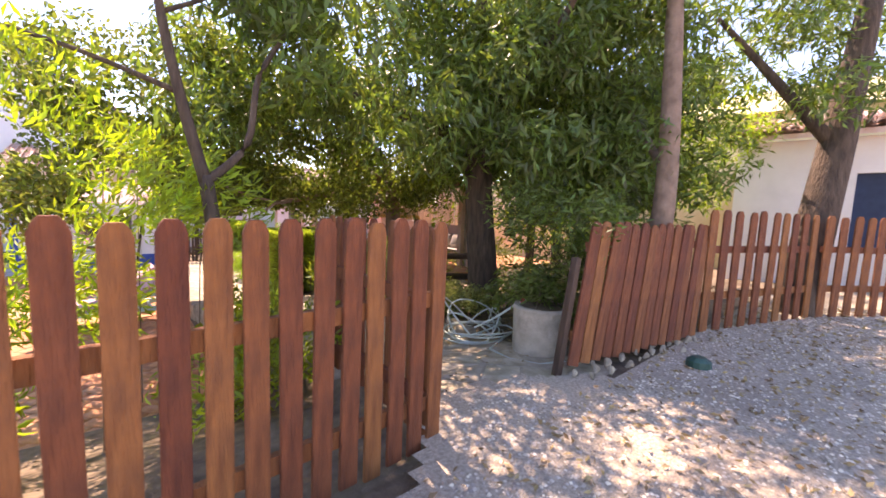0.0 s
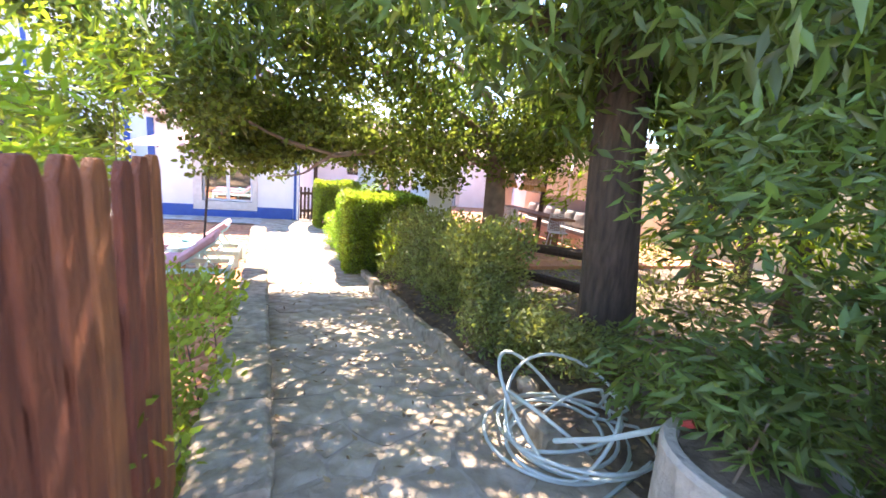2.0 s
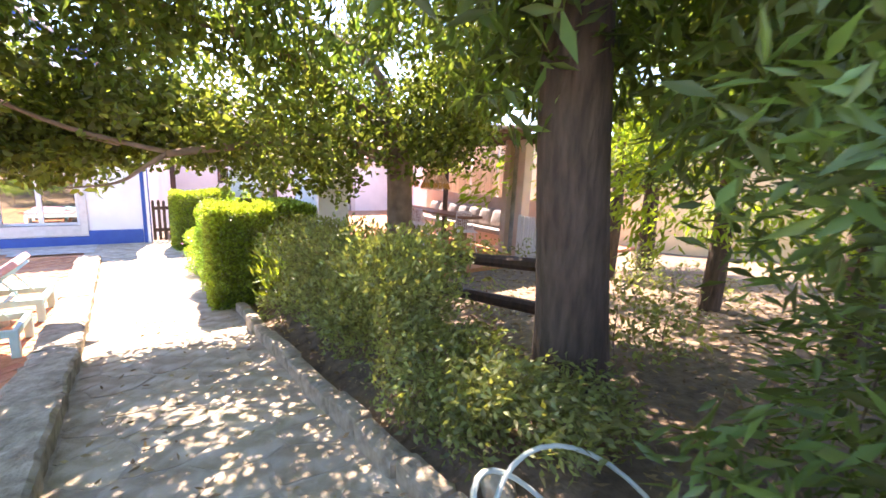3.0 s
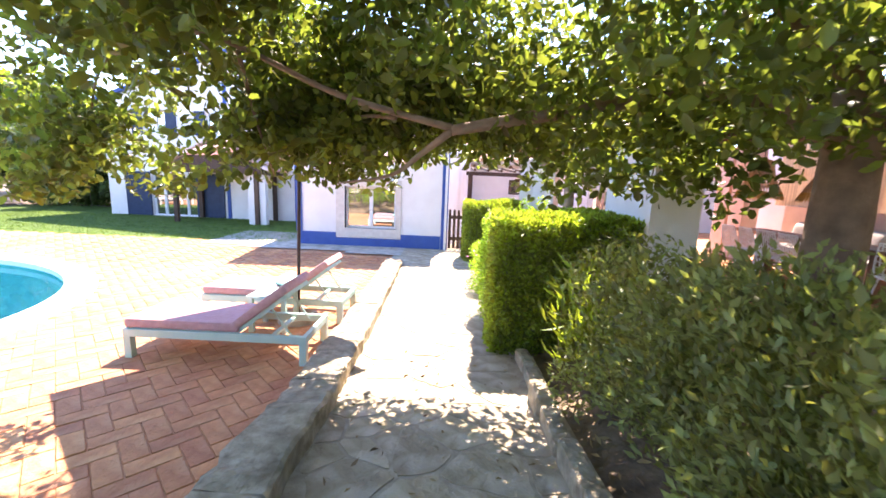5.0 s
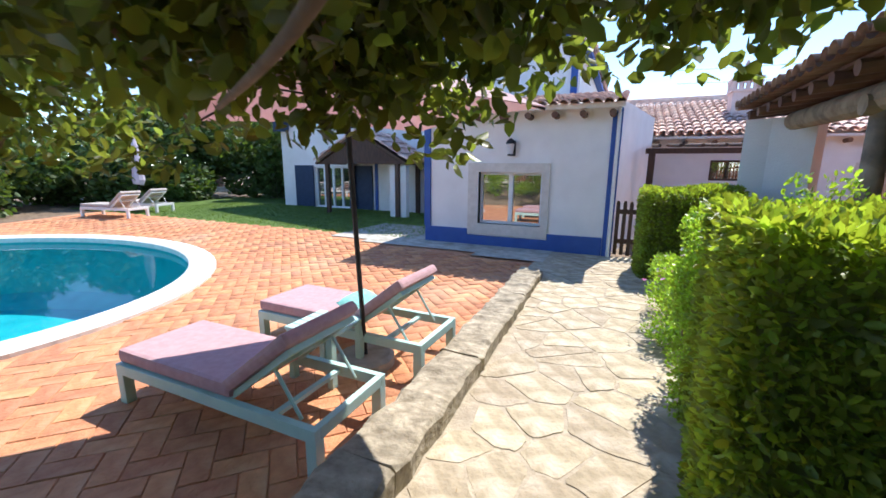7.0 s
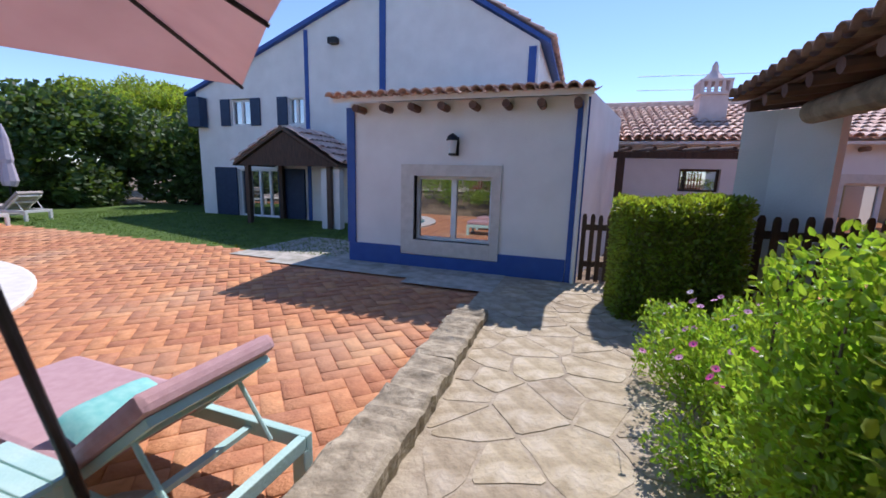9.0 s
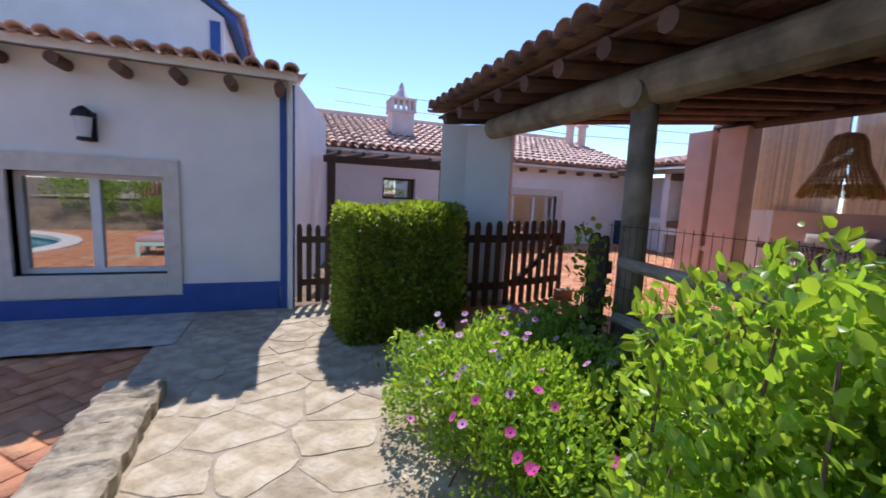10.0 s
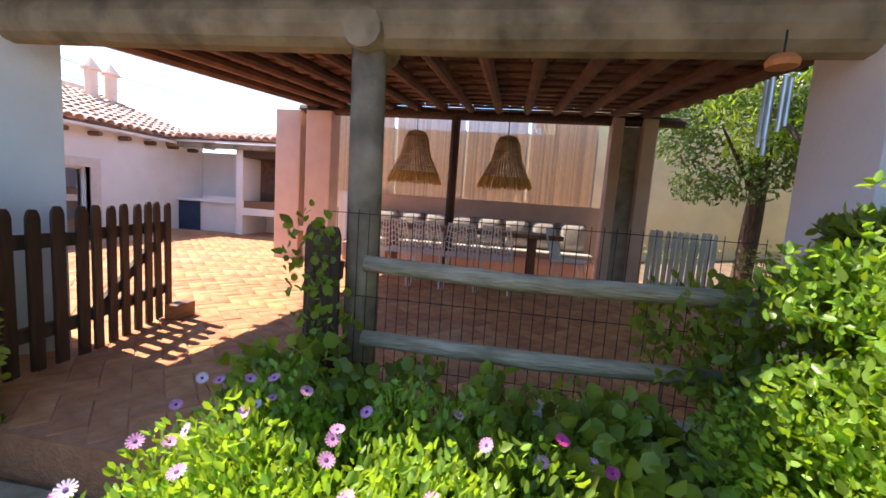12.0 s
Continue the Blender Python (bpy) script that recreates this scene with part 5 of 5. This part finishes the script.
def hedge(label, x0, x1, y0, y1, z0, z1, per, leaf, width, mat, seed, ragged=0.05):
    rng = np.random.default_rng(seed)
    h = thing("hedge", label, "hedge")
    k = 0.09
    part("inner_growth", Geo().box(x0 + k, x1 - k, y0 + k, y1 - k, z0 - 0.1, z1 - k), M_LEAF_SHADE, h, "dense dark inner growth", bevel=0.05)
    p, d = box_points(rng, x0, x1, y0, y1, z0, z1, per, ragged=ragged)
    p += 0.035 * np.sin(p[:, [1, 2, 0]] * 5.0 + seed)
    part("leaves", leaf_mesh("leaves", p, leaf, width, mat, rng, -0.25, d * 0.8), mat, h, "small leaves")
    return h


hedge("tall clipped green hedge block beside the path", 2.90, 4.2, 8.05, 9.15, 0.1, 1.43, 4200, 0.05, 0.5, M_LEAF_HEDGE, 1)
hedge("clipped green hedge block in front of the house", 2.74, 3.80, 12.6, 13.6, 0.1, 1.33, 3600, 0.05, 0.5, M_LEAF_HEDGE, 2)


def shrub(name, label, centres, radii, per, leaf, width, mat, seed, category="shrub", droop=-0.1, stems=True, flat=0.9):
    rng = np.random.default_rng(seed)
    s = thing(name, label, category)
    pos = clumps(rng, centres, radii, per, flat)
    c = np.asarray(centres).mean(0)
    out = pos - (c - np.array([0, 0, 0.4]))
    out /= np.linalg.norm(out, axis=1)[:, None] + 1e-6
    part("leaves", leaf_mesh("leaves", pos, leaf, width, mat, rng, droop, out * 0.9), mat, s, "leafy mass")
    if stems:
        for cc in centres[:8]:
            g = Geo()
            base = (cc[0] + rng.normal(0, 0.05), cc[1] + rng.normal(0, 0.05), float(ground_z(cc[0], cc[1])) - 0.05)
            g.tube([base, ((cc[0] + base[0]) / 2, (cc[1] + base[1]) / 2 + 0.02, (cc[2] + base[2]) / 2), tuple(cc)], [0.008, 0.006, 0.003], 5)
            part("stem", g, M_TWIG, s)
    return s


def along(rng, n, x0, x1, y0, y1, top, r):
    c = []
    for i in range(n):
        x, y = rng.uniform(x0, x1), rng.uniform(y0, y1)
        g0 = float(ground_z(x, y))
        c.append((x, y, rng.uniform(g0 + r * 0.8, max(g0 + r, top(y) - r * 0.6))))
    return np.array(c), np.full(n, r) * rng.uniform(0.8, 1.2, n)


rng = np.random.default_rng(5)
c, r = along(rng, 190, 3.3, 4.0, 3.95, 7.1, lambda y: 1.66 - 0.06 * (y - 4), 0.2)
keep = c[:, 1] > 3.0 + 0.93 * (c[:, 0] - 2.28) + 0.12
c, r = c[keep], r[keep]
c2, r2 = along(rng, 44, 3.35, 4.0, 3.3, 4.3, lambda y: 1.1, 0.17)
c, r = np.concatenate([c, c2]), np.concatenate([r, r2])
shrub("shrub_hedge", "loose grey-green shrub hedge along the path", c, r, 4200, 0.05, 0.42, M_LEAF_SHADE, 6, "hedge")
c, r = along(rng, 26, 3.35, 4.0, 7.0, 7.7, lambda y: 1.2, 0.2)
shrub("oleander", "narrow-leaved oleander at the hedge's end", c, r, 420, 0.17, 0.16, M_LEAF_HEDGE, 7, droop=-0.5)
c, r = along(rng, 100, 2.92, 3.75, 9.15, 9.62, lambda y: 1.46, 0.16)
shrub("bright_shrub", "bright green glossy-leaved shrub by the path", c, r, 18000, 0.027, 0.58, M_LEAF_BRIGHT, 8)
shoots = np.array([(2.9, 9.62, 1.2), (3.0, 9.5, 1.32), (3.2, 9.56, 1.35), (3.1, 9.68, 1.2), (3.4, 9.4, 1.38), (2.95, 9.4, 1.28), (3.05, 9.25, 1.36), (3.5, 9.3, 1.5), (3.3, 9.22, 1.48), (3.6, 9.45, 1.46)])
shrub("shrub_shoots", "upright new shoots of the glossy shrub", shoots, np.full(10, 0.075), 11000, 0.03, 0.55, M_LEAF_BRIGHT, 9, flat=1.6)
c, r = along(rng, 105, 2.88, 3.85, 10.0, 11.35, lambda y: 0.82 - 0.12 * abs(y - 10.8), 0.16)
daisies = shrub("daisy_bush", "low daisy bush with pink and magenta flowers", c, r, 9000, 0.032, 0.5, M_LEAF_BRIGHT, 10, "flowers", -0.3)
c, r = along(rng, 48, 3.6, 4.15, 9.6, 11.4, lambda y: 0.78, 0.16)
shrub("geranium_bed", "dark green leafy plants below the rail", c, r, 3200, 0.06, 0.9, M_LEAF_HEDGE, 12, "plants")
c, r = along(rng, 22, 2.95, 3.4, 10.0, 12.3, lambda y: 0.42, 0.13)
shrub("border_plants", "low green border plants beside the path", c, r, 2000, 0.05, 0.4, M_LEAF_HEDGE, 13, "plants")
c = np.array([(4.12, 11.2 + 0.06 * math.sin(k), 0.35 + 0.1 * k) for k in range(10)])
shrub("ivy", "ivy climbing the log post", c, np.full(10, 0.14), 1500, 0.045, 0.9, M_LEAF_HEDGE, 14, "climber")
c, r = along(rng, 30, 4.0, 4.35, 8.9, 9.7, lambda y: 1.25, 0.18)
shrub("jasmine", "dark climbing shrub at the rail's end", c, r, 2600, 0.06, 0.5, M_LEAF_HEDGE, 15)
# bushes left of the path near the gate
c, r = along(rng, 34, 0.75, 1.45, 2.7, 4.6, lambda y: 1.35, 0.2)
shrub("small_bush", "round green bush at the path's edge", c, r, 3200, 0.05, 0.5, M_LEAF_HEDGE, 16)
c, r = blob(rng, 32, (-1.6, 3.0, 0.7), (0.9, 5.0, 2.8), 0.25, 0.42)
shrub("yellow_bush", "tall yellow-green feathery bush behind the fence", c, r, 2200, 0.1, 0.24, M_LEAF_YELLOW, 17)
c, r = blob(rng, 40, (-4.5, 2.8, 0.6), (-0.6, 4.6, 1.6), 0.25, 0.4)
shrub("yellow_bush", "low sunlit bush behind the fence", c, r, 1600, 0.09, 0.35, M_LEAF_YELLOW, 18)
# drooping foliage behind the planter and garden shrubs
c, r = blob(rng, 44, (3.25, 1.75, 1.05), (5.2, 2.75, 2.3), 0.2, 0.34)
shrub("willow_shrub", "drooping narrow-leaved shrub behind the planter", c, r, 2000, 0.09, 0.26, M_LEAF_LONG, 19, droop=0.5)
c, r = blob(rng, 26, (4.9, 3.5, 0.5), (9.5, 8.2, 1.1), 0.22, 0.36)
shrub("garden_shrub", "low shrubs in the dappled garden", c, r, 1300, 0.07, 0.4, M_LEAF_SHADE, 20)
c, r = blob(rng, 60, (5.0, 2.3, 1.5), (8.6, 6.0, 3.2), 0.22, 0.42)
shrub("hanging_foliage", "hanging yellow-green branches over the garden", c, r, 650, 0.11, 0.3, M_LEAF_YELLOW, 33, "foliage", 0.6, False)
c, r = blob(rng, 14, (3.1, 1.95, 1.2), (3.6, 2.4, 1.5), 0.14, 0.22)
shrub("planter_shrub", "drooping shrub growing in the planter", c, r, 3000, 0.08, 0.25, M_LEAF_LONG, 34, "shrub", 0.7)
# far hedges and trees
c, r = blob(rng, 120, (-19.5, 4, 0.5), (-14.2, 23, 3.6), 0.7, 1.2, lambda p: p[0] < -15.2 or p[1] > 15.5 or p[2] < 2)
shrub("tall_hedge", "tall dark hedge closing the garden", c, r, 700, 0.2, 0.7, M_LEAF_FAR, 30, "hedge", flat=1.0)
c, r = blob(rng, 40, (-14.5, 20.5, 0.4), (-10.2, 24, 3.0), 0.6, 1.0)
shrub("tall_hedge", "dark hedge beside the house", c, r, 700, 0.2, 0.7, M_LEAF_FAR, 31, "hedge", flat=1.0)
c, r = blob(rng, 120, (-33, 24.5, 3.4), (-17.5, 30, 6.9), 0.8, 1.3, lambda p: ((p[0] + 25.5) / 8.2) ** 2 + ((p[1] - 27.2) / 3.2) ** 2 < 1 and p[2] < 6.9 - 2.2 * ((p[0] + 27) / 9) ** 2)
tree("stone_pine", "broad umbrella pine rising over the hedge", [(-25.5, 27.5, 0), (-25.4, 27.5, 3), (-25.6, 27.5, 5.5)], [0.4, 0.32, 0.15], [([(-25.5, 27.5, 2.5), (-22.5, 27, 4.2), (-20, 27, 5.0)], [0.15, 0.1, 0.05]), ([(-25.5, 27.5, 2.7), (-28.5, 27, 4.4), (-31, 27, 5.2)], [0.15, 0.1, 0.05])], c, r, 520, 0.24, 0.35, M_LEAF_HEDGE, M_BARK, 32, -0.3, 0.6)

# ---------- flowers ----------
def daisy(at, mat, size):
    f = thing("daisy", "pink daisy flower with dark centre" if mat is not M_PETAL_PALE else "pale lilac daisy flower", "flower", "daisies on the bush", at=at)
    g = Geo()
    for k in range(14):
        a = 2 * math.pi * k / 14
        c, s = math.cos(a), math.sin(a)
        g.add([(0.2 * c - 0.1 * s, 0.2 * s + 0.1 * c, 0), (0.2 * c + 0.1 * s, 0.2 * s - 0.1 * c, 0), (0.9 * c + 0.13 * s, 0.9 * s - 0.13 * c, 0.14), (1.0 * c, 1.0 * s, 0.12), (0.9 * c - 0.13 * s, 0.9 * s + 0.13 * c, 0.14)], [(0, 1, 2, 3, 4)])
    g.v = [(x * size, y * size, z * size) for x, y, z in g.v]
    part("petals", g, mat, f)
    part("eye", Geo().tube([(0, 0, -0.02 * size), (0, 0, 0.08 * size), (0, 0, 0.14 * size)], [0.26 * size, 0.25 * size, 0.1 * size], 8), M_FLOWER_EYE, f)
    part("stem", Geo().tube([(0, 0, 0), (0, 0, -0.2)], 0.002, 4), M_LEAF_HEDGE, f)
    return f


kinds = [daisy(pose(2.7, 10.5, 0.62, 20, 10, 0), m, 0.021) for m in (M_PETAL, M_PETAL_HOT, M_PETAL_PALE)]
fr = np.random.default_rng(77)
for i in range(56):
    x, y = fr.uniform(2.8, 3.75), fr.uniform(9.95, 11.4)
    h = 0.80 - 0.12 * abs(y - 10.8) - 0.25 * max(0, 3.0 - x) + fr.uniform(-0.04, 0.06)
    hot = y < 10.35
    k = kinds[1] if hot and fr.random() < 0.7 else kinds[2] if fr.random() < 0.3 else kinds[0]
    copy_thing(k, pose(x, y, h, fr.uniform(-30, 30), fr.uniform(-55, -5), fr.uniform(0, 360) * 0))

# ---------- garden edges ----------
yard = thing("yard_building", "white garden building with dark window", "house", kind="structure")
part("wall", pierced("x", 11.2, 0.3, -7.0, 2.5, 0.5, 3.8, [(-0.6, 0.55, 1.6, 3.1)]), M_WHITE, yard)
part("window_dark", Geo().box(11.35, 11.4, -0.6, 0.55, 1.6, 3.1), M_NAVY, yard)
part("roof", Geo().prism([(10.9, 3.8), (10.9, 3.9), (14.5, 4.9), (14.5, 4.8)], "y", -7.2, 2.7), M_TILE, yard)
tile_roof(yard, (10.88, -7.2, 3.92), (0, 1, 0), (3.6, 0, 1.0), 9.9, 2.2)
wall_e = tagged(new("wall_east", Geo().box(13.2, 13.4, 2.5, 14.0, -0.2, 3.3).mesh("wall_east", M_YELLOW)), "ochre plastered garden wall", "wall", kind="structure")
yb = tagged(new("yellow_house", Geo().box(17, 24, -9, 9, 0, 5.6).prism([(16.6, 5.6), (20.5, 7.2), (24.4, 5.6)], "y", -9.3, 9.3).mesh("yellow_house", M_YELLOW)), "ochre yellow neighbouring house", "house", kind="structure")
logs = thing("garden_log_fence", "low dark log fence inside the garden", "fence")
for z in (0.42, 0.76):
    part("rail", Geo().tube([(4.62, 4.15, 0.62 + z), (4.6, 6.0, 0.38 + z), (4.58, 8.9, 0.16 + z)], [0.055, 0.05, 0.055], 9), M_DARKWOOD, logs)
for y in (4.1, 6.2, 8.0):
    part("post", Geo().tube([(4.6, y, float(ground_z(4.6, y)) - 0.1), (4.6, y, float(ground_z(4.6, y)) + 0.95)], 0.06, 9), M_DARKWOOD, logs)
wires = thing("overhead_cable", "thin dark overhead cables", "cable")
for dz in (0.0, 0.5):
    part("cable", Geo().tube([(4, 26, 5.0 + dz), (14, 24, 4.4 + dz), (30, 22, 4.6 + dz)], 0.012, 5), M_IRON, wires)
box = thing("gate_block", "small wooden block at the gate's foot", "block", geo=Geo().box(5.3, 5.5, 13.0, 13.12, 0.29, 0.42), mat=M_TABLE, bevel=0.01)

# ---------- litter and gravel ----------
rng = np.random.default_rng(9)
n = 26000
x, y = rng.uniform(-1.5, 8.5, n), rng.uniform(-1.5, 1.95, n)
near = (y < 1.25 + 0.5 * ((x > 1.4) & (x < 2.4)))
x, y = x[near], y[near]
n = len(x)
s = rng.uniform(0.006, 0.017, n)
a = rng.uniform(0, 2 * math.pi, n)
base = np.array([(1, 0, 0.1), (0.2, 0.9, 0), (-0.9, 0.3, 0.1), (-0.1, -0.9, 0.05), (0.1, 0.05, 0.75)])
z = 0.845 + 0.03 * smooth_between(x, 3, 7)
v = base[None] * s[:, None, None]
ca_, sa_ = np.cos(a)[:, None], np.sin(a)[:, None]
v = np.stack([v[..., 0] * ca_ - v[..., 1] * sa_ + x[:, None], v[..., 0] * sa_ + v[..., 1] * ca_ + y[:, None], v[..., 2] + z[:, None]], -1)
fs = (np.arange(n)[:, None, None] * 5 + np.array([(0, 1, 4), (1, 2, 4), (2, 3, 4), (3, 0, 4)])[None]).reshape(-1, 3)
tagged(new("gravel", raw_mesh("gravel", v.reshape(-1, 3), fs, M_PEBBLE)), "loose pale grey gravel chips", "gravel", kind="stuff")


def litter(name, label, n, x0, x1, y0, y1, z, seed, mat, leaf=0.05, width=0.4):
    rng = np.random.default_rng(seed)
    x, y = rng.uniform(x0, x1, n), rng.uniform(y0, y1, n)
    p = np.stack([x, y, z(x, y) + 0.006], -1)
    d = rng.normal(size=(n, 3)) * np.array([2.5, 2.5, 0.15])
    me = leaf_mesh(name, p, leaf, width, mat, rng, 0, d)
    tagged(new(name, me), label, "leaves", kind="stuff")


litter("dry_leaves", "dry leaves scattered on the gravel", 3600, -1, 8, -1.5, 1.3, lambda x, y: 0.855 + 0.03 * smooth_between(x, 3, 7), 4, M_DRYLEAF)
litter("path_leaves", "dry leaves scattered on the path", 260, 1.8, 3.1, 2, 8, lambda x, y: path_z(y), 5, M_DRYLEAF)
litter("garden_leaves", "leaf litter in the garden", 5000, 3.3, 10, 2.2, 8.6, ground_z, 6, M_DRYLEAF, 0.06)
rng = np.random.default_rng(15)
n = 16000
x, y = rng.uniform(-12.5, -1.6, n), rng.uniform(13.95, 18.4, n)
p = np.stack([x, y, np.full(n, 0.11)], -1)
tagged(new("grass", leaf_mesh("grass", p, 0.06, 0.16, M_GRASS, rng, -0.9)), "short grass blades", "grass", kind="stuff")

# ---------- paving pieces ----------
def clip(poly, px, py, nx_, ny_):
    out = []
    for i in range(len(poly)):
        a, b = poly[i], poly[(i + 1) % len(poly)]
        da, db = (a[0] - px) * nx_ + (a[1] - py) * ny_, (b[0] - px) * nx_ + (b[1] - py) * ny_
        if da <= 0:
            out.append(a)
        if da * db < 0:
            t = da / (da - db)
            out.append((a[0] + (b[0] - a[0]) * t, a[1] + (b[1] - a[1]) * t))
    return out


fr = np.random.default_rng(31)
seeds = {}
SX, SY = 0.33, 0.30
for i in range(-1, 10):
    for j in range(-1, 46):
        seeds[i, j] = (1.25 + SX * (i + 0.5 + fr.uniform(-0.5, 0.5) + 0.5 * (j % 2)), 1.45 + SY * (j + 0.5 + fr.uniform(-0.5, 0.5)))
for key in [k for k in seeds if fr.random() < 0.14]:
    del seeds[key]
for (i, j), (sx, sy) in seeds.items():
    left = kerb_x(sy) + 0.015 if sy < 12.1 else 1.45
    right = 3.08 if sy < 11.7 else 3.74 if sy < 12.6 else 2.72
    if not (left < sx < right and 1.62 < sy < 13.9) or (sy < 2.0 and sx < 1.5):
        continue
    poly = [(left, sy - 0.8), (right, sy - 0.8), (right, sy + 0.8), (left, sy + 0.8)]
    for di in (-3, -2, -1, 0, 1, 2, 3):
        for dj in (-3, -2, -1, 0, 1, 2, 3):
            o = seeds.get((i + di, j + dj))
            if o and (di or dj) and poly:
                dx, dy = o[0] - sx, o[1] - sy
                d = math.hypot(dx, dy)
                poly = clip(poly, sx + dx / 2 - dx / d * 0.006, sy + dy / 2 - dy / d * 0.006, dx / d, dy / d)
    if len(poly) < 3:
        continue
    cxx, cyy = sum(p[0] for p in poly) / len(poly), sum(p[1] for p in poly) / len(poly)
    h = fr.uniform(-0.002, 0.003)
    g = Geo()
    ringp = []
    for k in range(len(poly)):
        a, b = poly[k], poly[(k + 1) % len(poly)]
        for t in (0.08, 0.29, 0.5, 0.71, 0.92):
            w = fr.uniform(-0.055, 0.01)
            px, py = a[0] + (b[0] - a[0]) * t, a[1] + (b[1] - a[1]) * t
            ringp.append((px + (px - cxx) * w, py + (py - cyy) * w))
    m = len(ringp)
    g.v = [(px - cxx, py - cyy, float(path_z(py) - path_z(cyy)) - 0.03) for px, py in ringp] + [((px - cxx) * 0.985, (py - cyy) * 0.985, float(path_z(py) - path_z(cyy)) + h) for px, py in ringp]
    g.f = [(k, (k + 1) % m, (k + 1) % m + m, k + m) for k in range(m)] + [tuple(range(m, 2 * m))]
    me = bpy.data.meshes.new("flagstone")
    me.from_pydata(g.v, [], g.f)
    me.materials.append(M_STONE)
    ob = new("flagstone", me)
    ob.parent = path
    ob.location = (cxx, cyy, float(path_z(cyy)))


def brick_mesh(l, w, name, mat):
    b = 0.004
    g = Geo()
    g.v = [(sx * l / 2, sy * w / 2, -0.03) for sx, sy in ((-1, -1), (1, -1), (1, 1), (-1, 1))] + [(sx * l / 2, sy * w / 2, 0.0) for sx, sy in ((-1, -1), (1, -1), (1, 1), (-1, 1))] + [(sx * (l / 2 - b), sy * (w / 2 - b), 0.006) for sx, sy in ((-1, -1), (1, -1), (1, 1), (-1, 1))]
    g.f = [(k, (k + 1) % 4, (k + 1) % 4 + 4, k + 4) for k in range(4)] + [(k + 4, (k + 1) % 4 + 4, (k + 1) % 4 + 8, k + 8) for k in range(4)] + [(8, 9, 10, 11)]
    me = bpy.data.meshes.new(name)
    me.from_pydata(g.v, [], g.f)
    me.materials.append(mat)
    return me, g


def pave(parent, inside, height, near, angle, x0, x1, y0, y1, l=0.29, w=0.145, limit=290):
    """Herringbone bricks over an area; those where near() holds are pieces of their own."""
    me, g = brick_mesh(l - 0.006, w - 0.006, "brick", M_BRICK)
    br = np.random.default_rng(12)
    base, faces = np.array(g.v), g.f
    ca, sa = math.cos(angle), math.sin(angle)
    rest_v, rest_f, count = [], [], 0
    mx, my = (x0 + x1) / 2, (y0 + y1) / 2
    reach = int((abs(x1 - x0) + abs(y1 - y0)) / w)
    for a in range(-reach, reach):
        for b in range(-reach // 2, reach // 2):
            for kind in (0, 1):
                # unit steps of the herringbone, in brick widths
                u, v = a + 2 * b, a - 2 * b
                if kind == 0:
                    cu, cv, rot = u + 1.0, v + 0.5, 0.0
                else:
                    cu, cv, rot = u + 2.5, v + 0.0 + 0.0, math.pi / 2
                px, py = mx + w * (cu * ca - cv * sa), my + w * (cu * sa + cv * ca)
                if not (x0 < px < x1 and y0 < py < y1) or not inside(px, py):
                    continue
                z = float(height(px, py)) + 0.003 + br.uniform(-0.002, 0.003)
                r = angle + rot + br.normal(0, 0.012)
                if near(px, py) and count < limit:
                    ob = new("brick", me)
                    ob.parent = parent
                    ob.matrix_basis = Matrix.Translation((px, py, z)) @ Matrix.Rotation(r, 4, "Z")
                    count += 1
                else:
                    c, s = math.cos(r), math.sin(r)
                    k = 12 * len(rest_v)
                    rest_v.append(np.stack([base[:, 0] * c - base[:, 1] * s + px, base[:, 0] * s + base[:, 1] * c + py, base[:, 2] + z], -1))
                    rest_f += [tuple(i + k for i in q) for q in faces]
    ob = new("bricks", raw_mesh("bricks", np.concatenate(rest_v), np.array(rest_f), M_BRICK_I))
    ob.parent = parent
    tagged(ob, "terracotta bricks laid in herringbone", kind="stuff")


pave(deck, lambda x, y: x < kerb_x(y) - 0.33 and not in_pool(x, y, 0.02) and y < 12.95 + 0.1 * (1.3 - x) + (1.4 if x < -3.4 else 0), deck_z, lambda x, y: x > -2.0 and y < 8.8 and y > 6.3, math.radians(45), -12.5, 1.45, 4.3, 13.9)
pave(patio, lambda x, y: (x > 4.3 or y > 11.65), lambda x, y: 0.288 + 0 * x, lambda x, y: x < 6.0 and y > 11.0, math.radians(45), 3.8, 12.2, 8.4, 18.4)
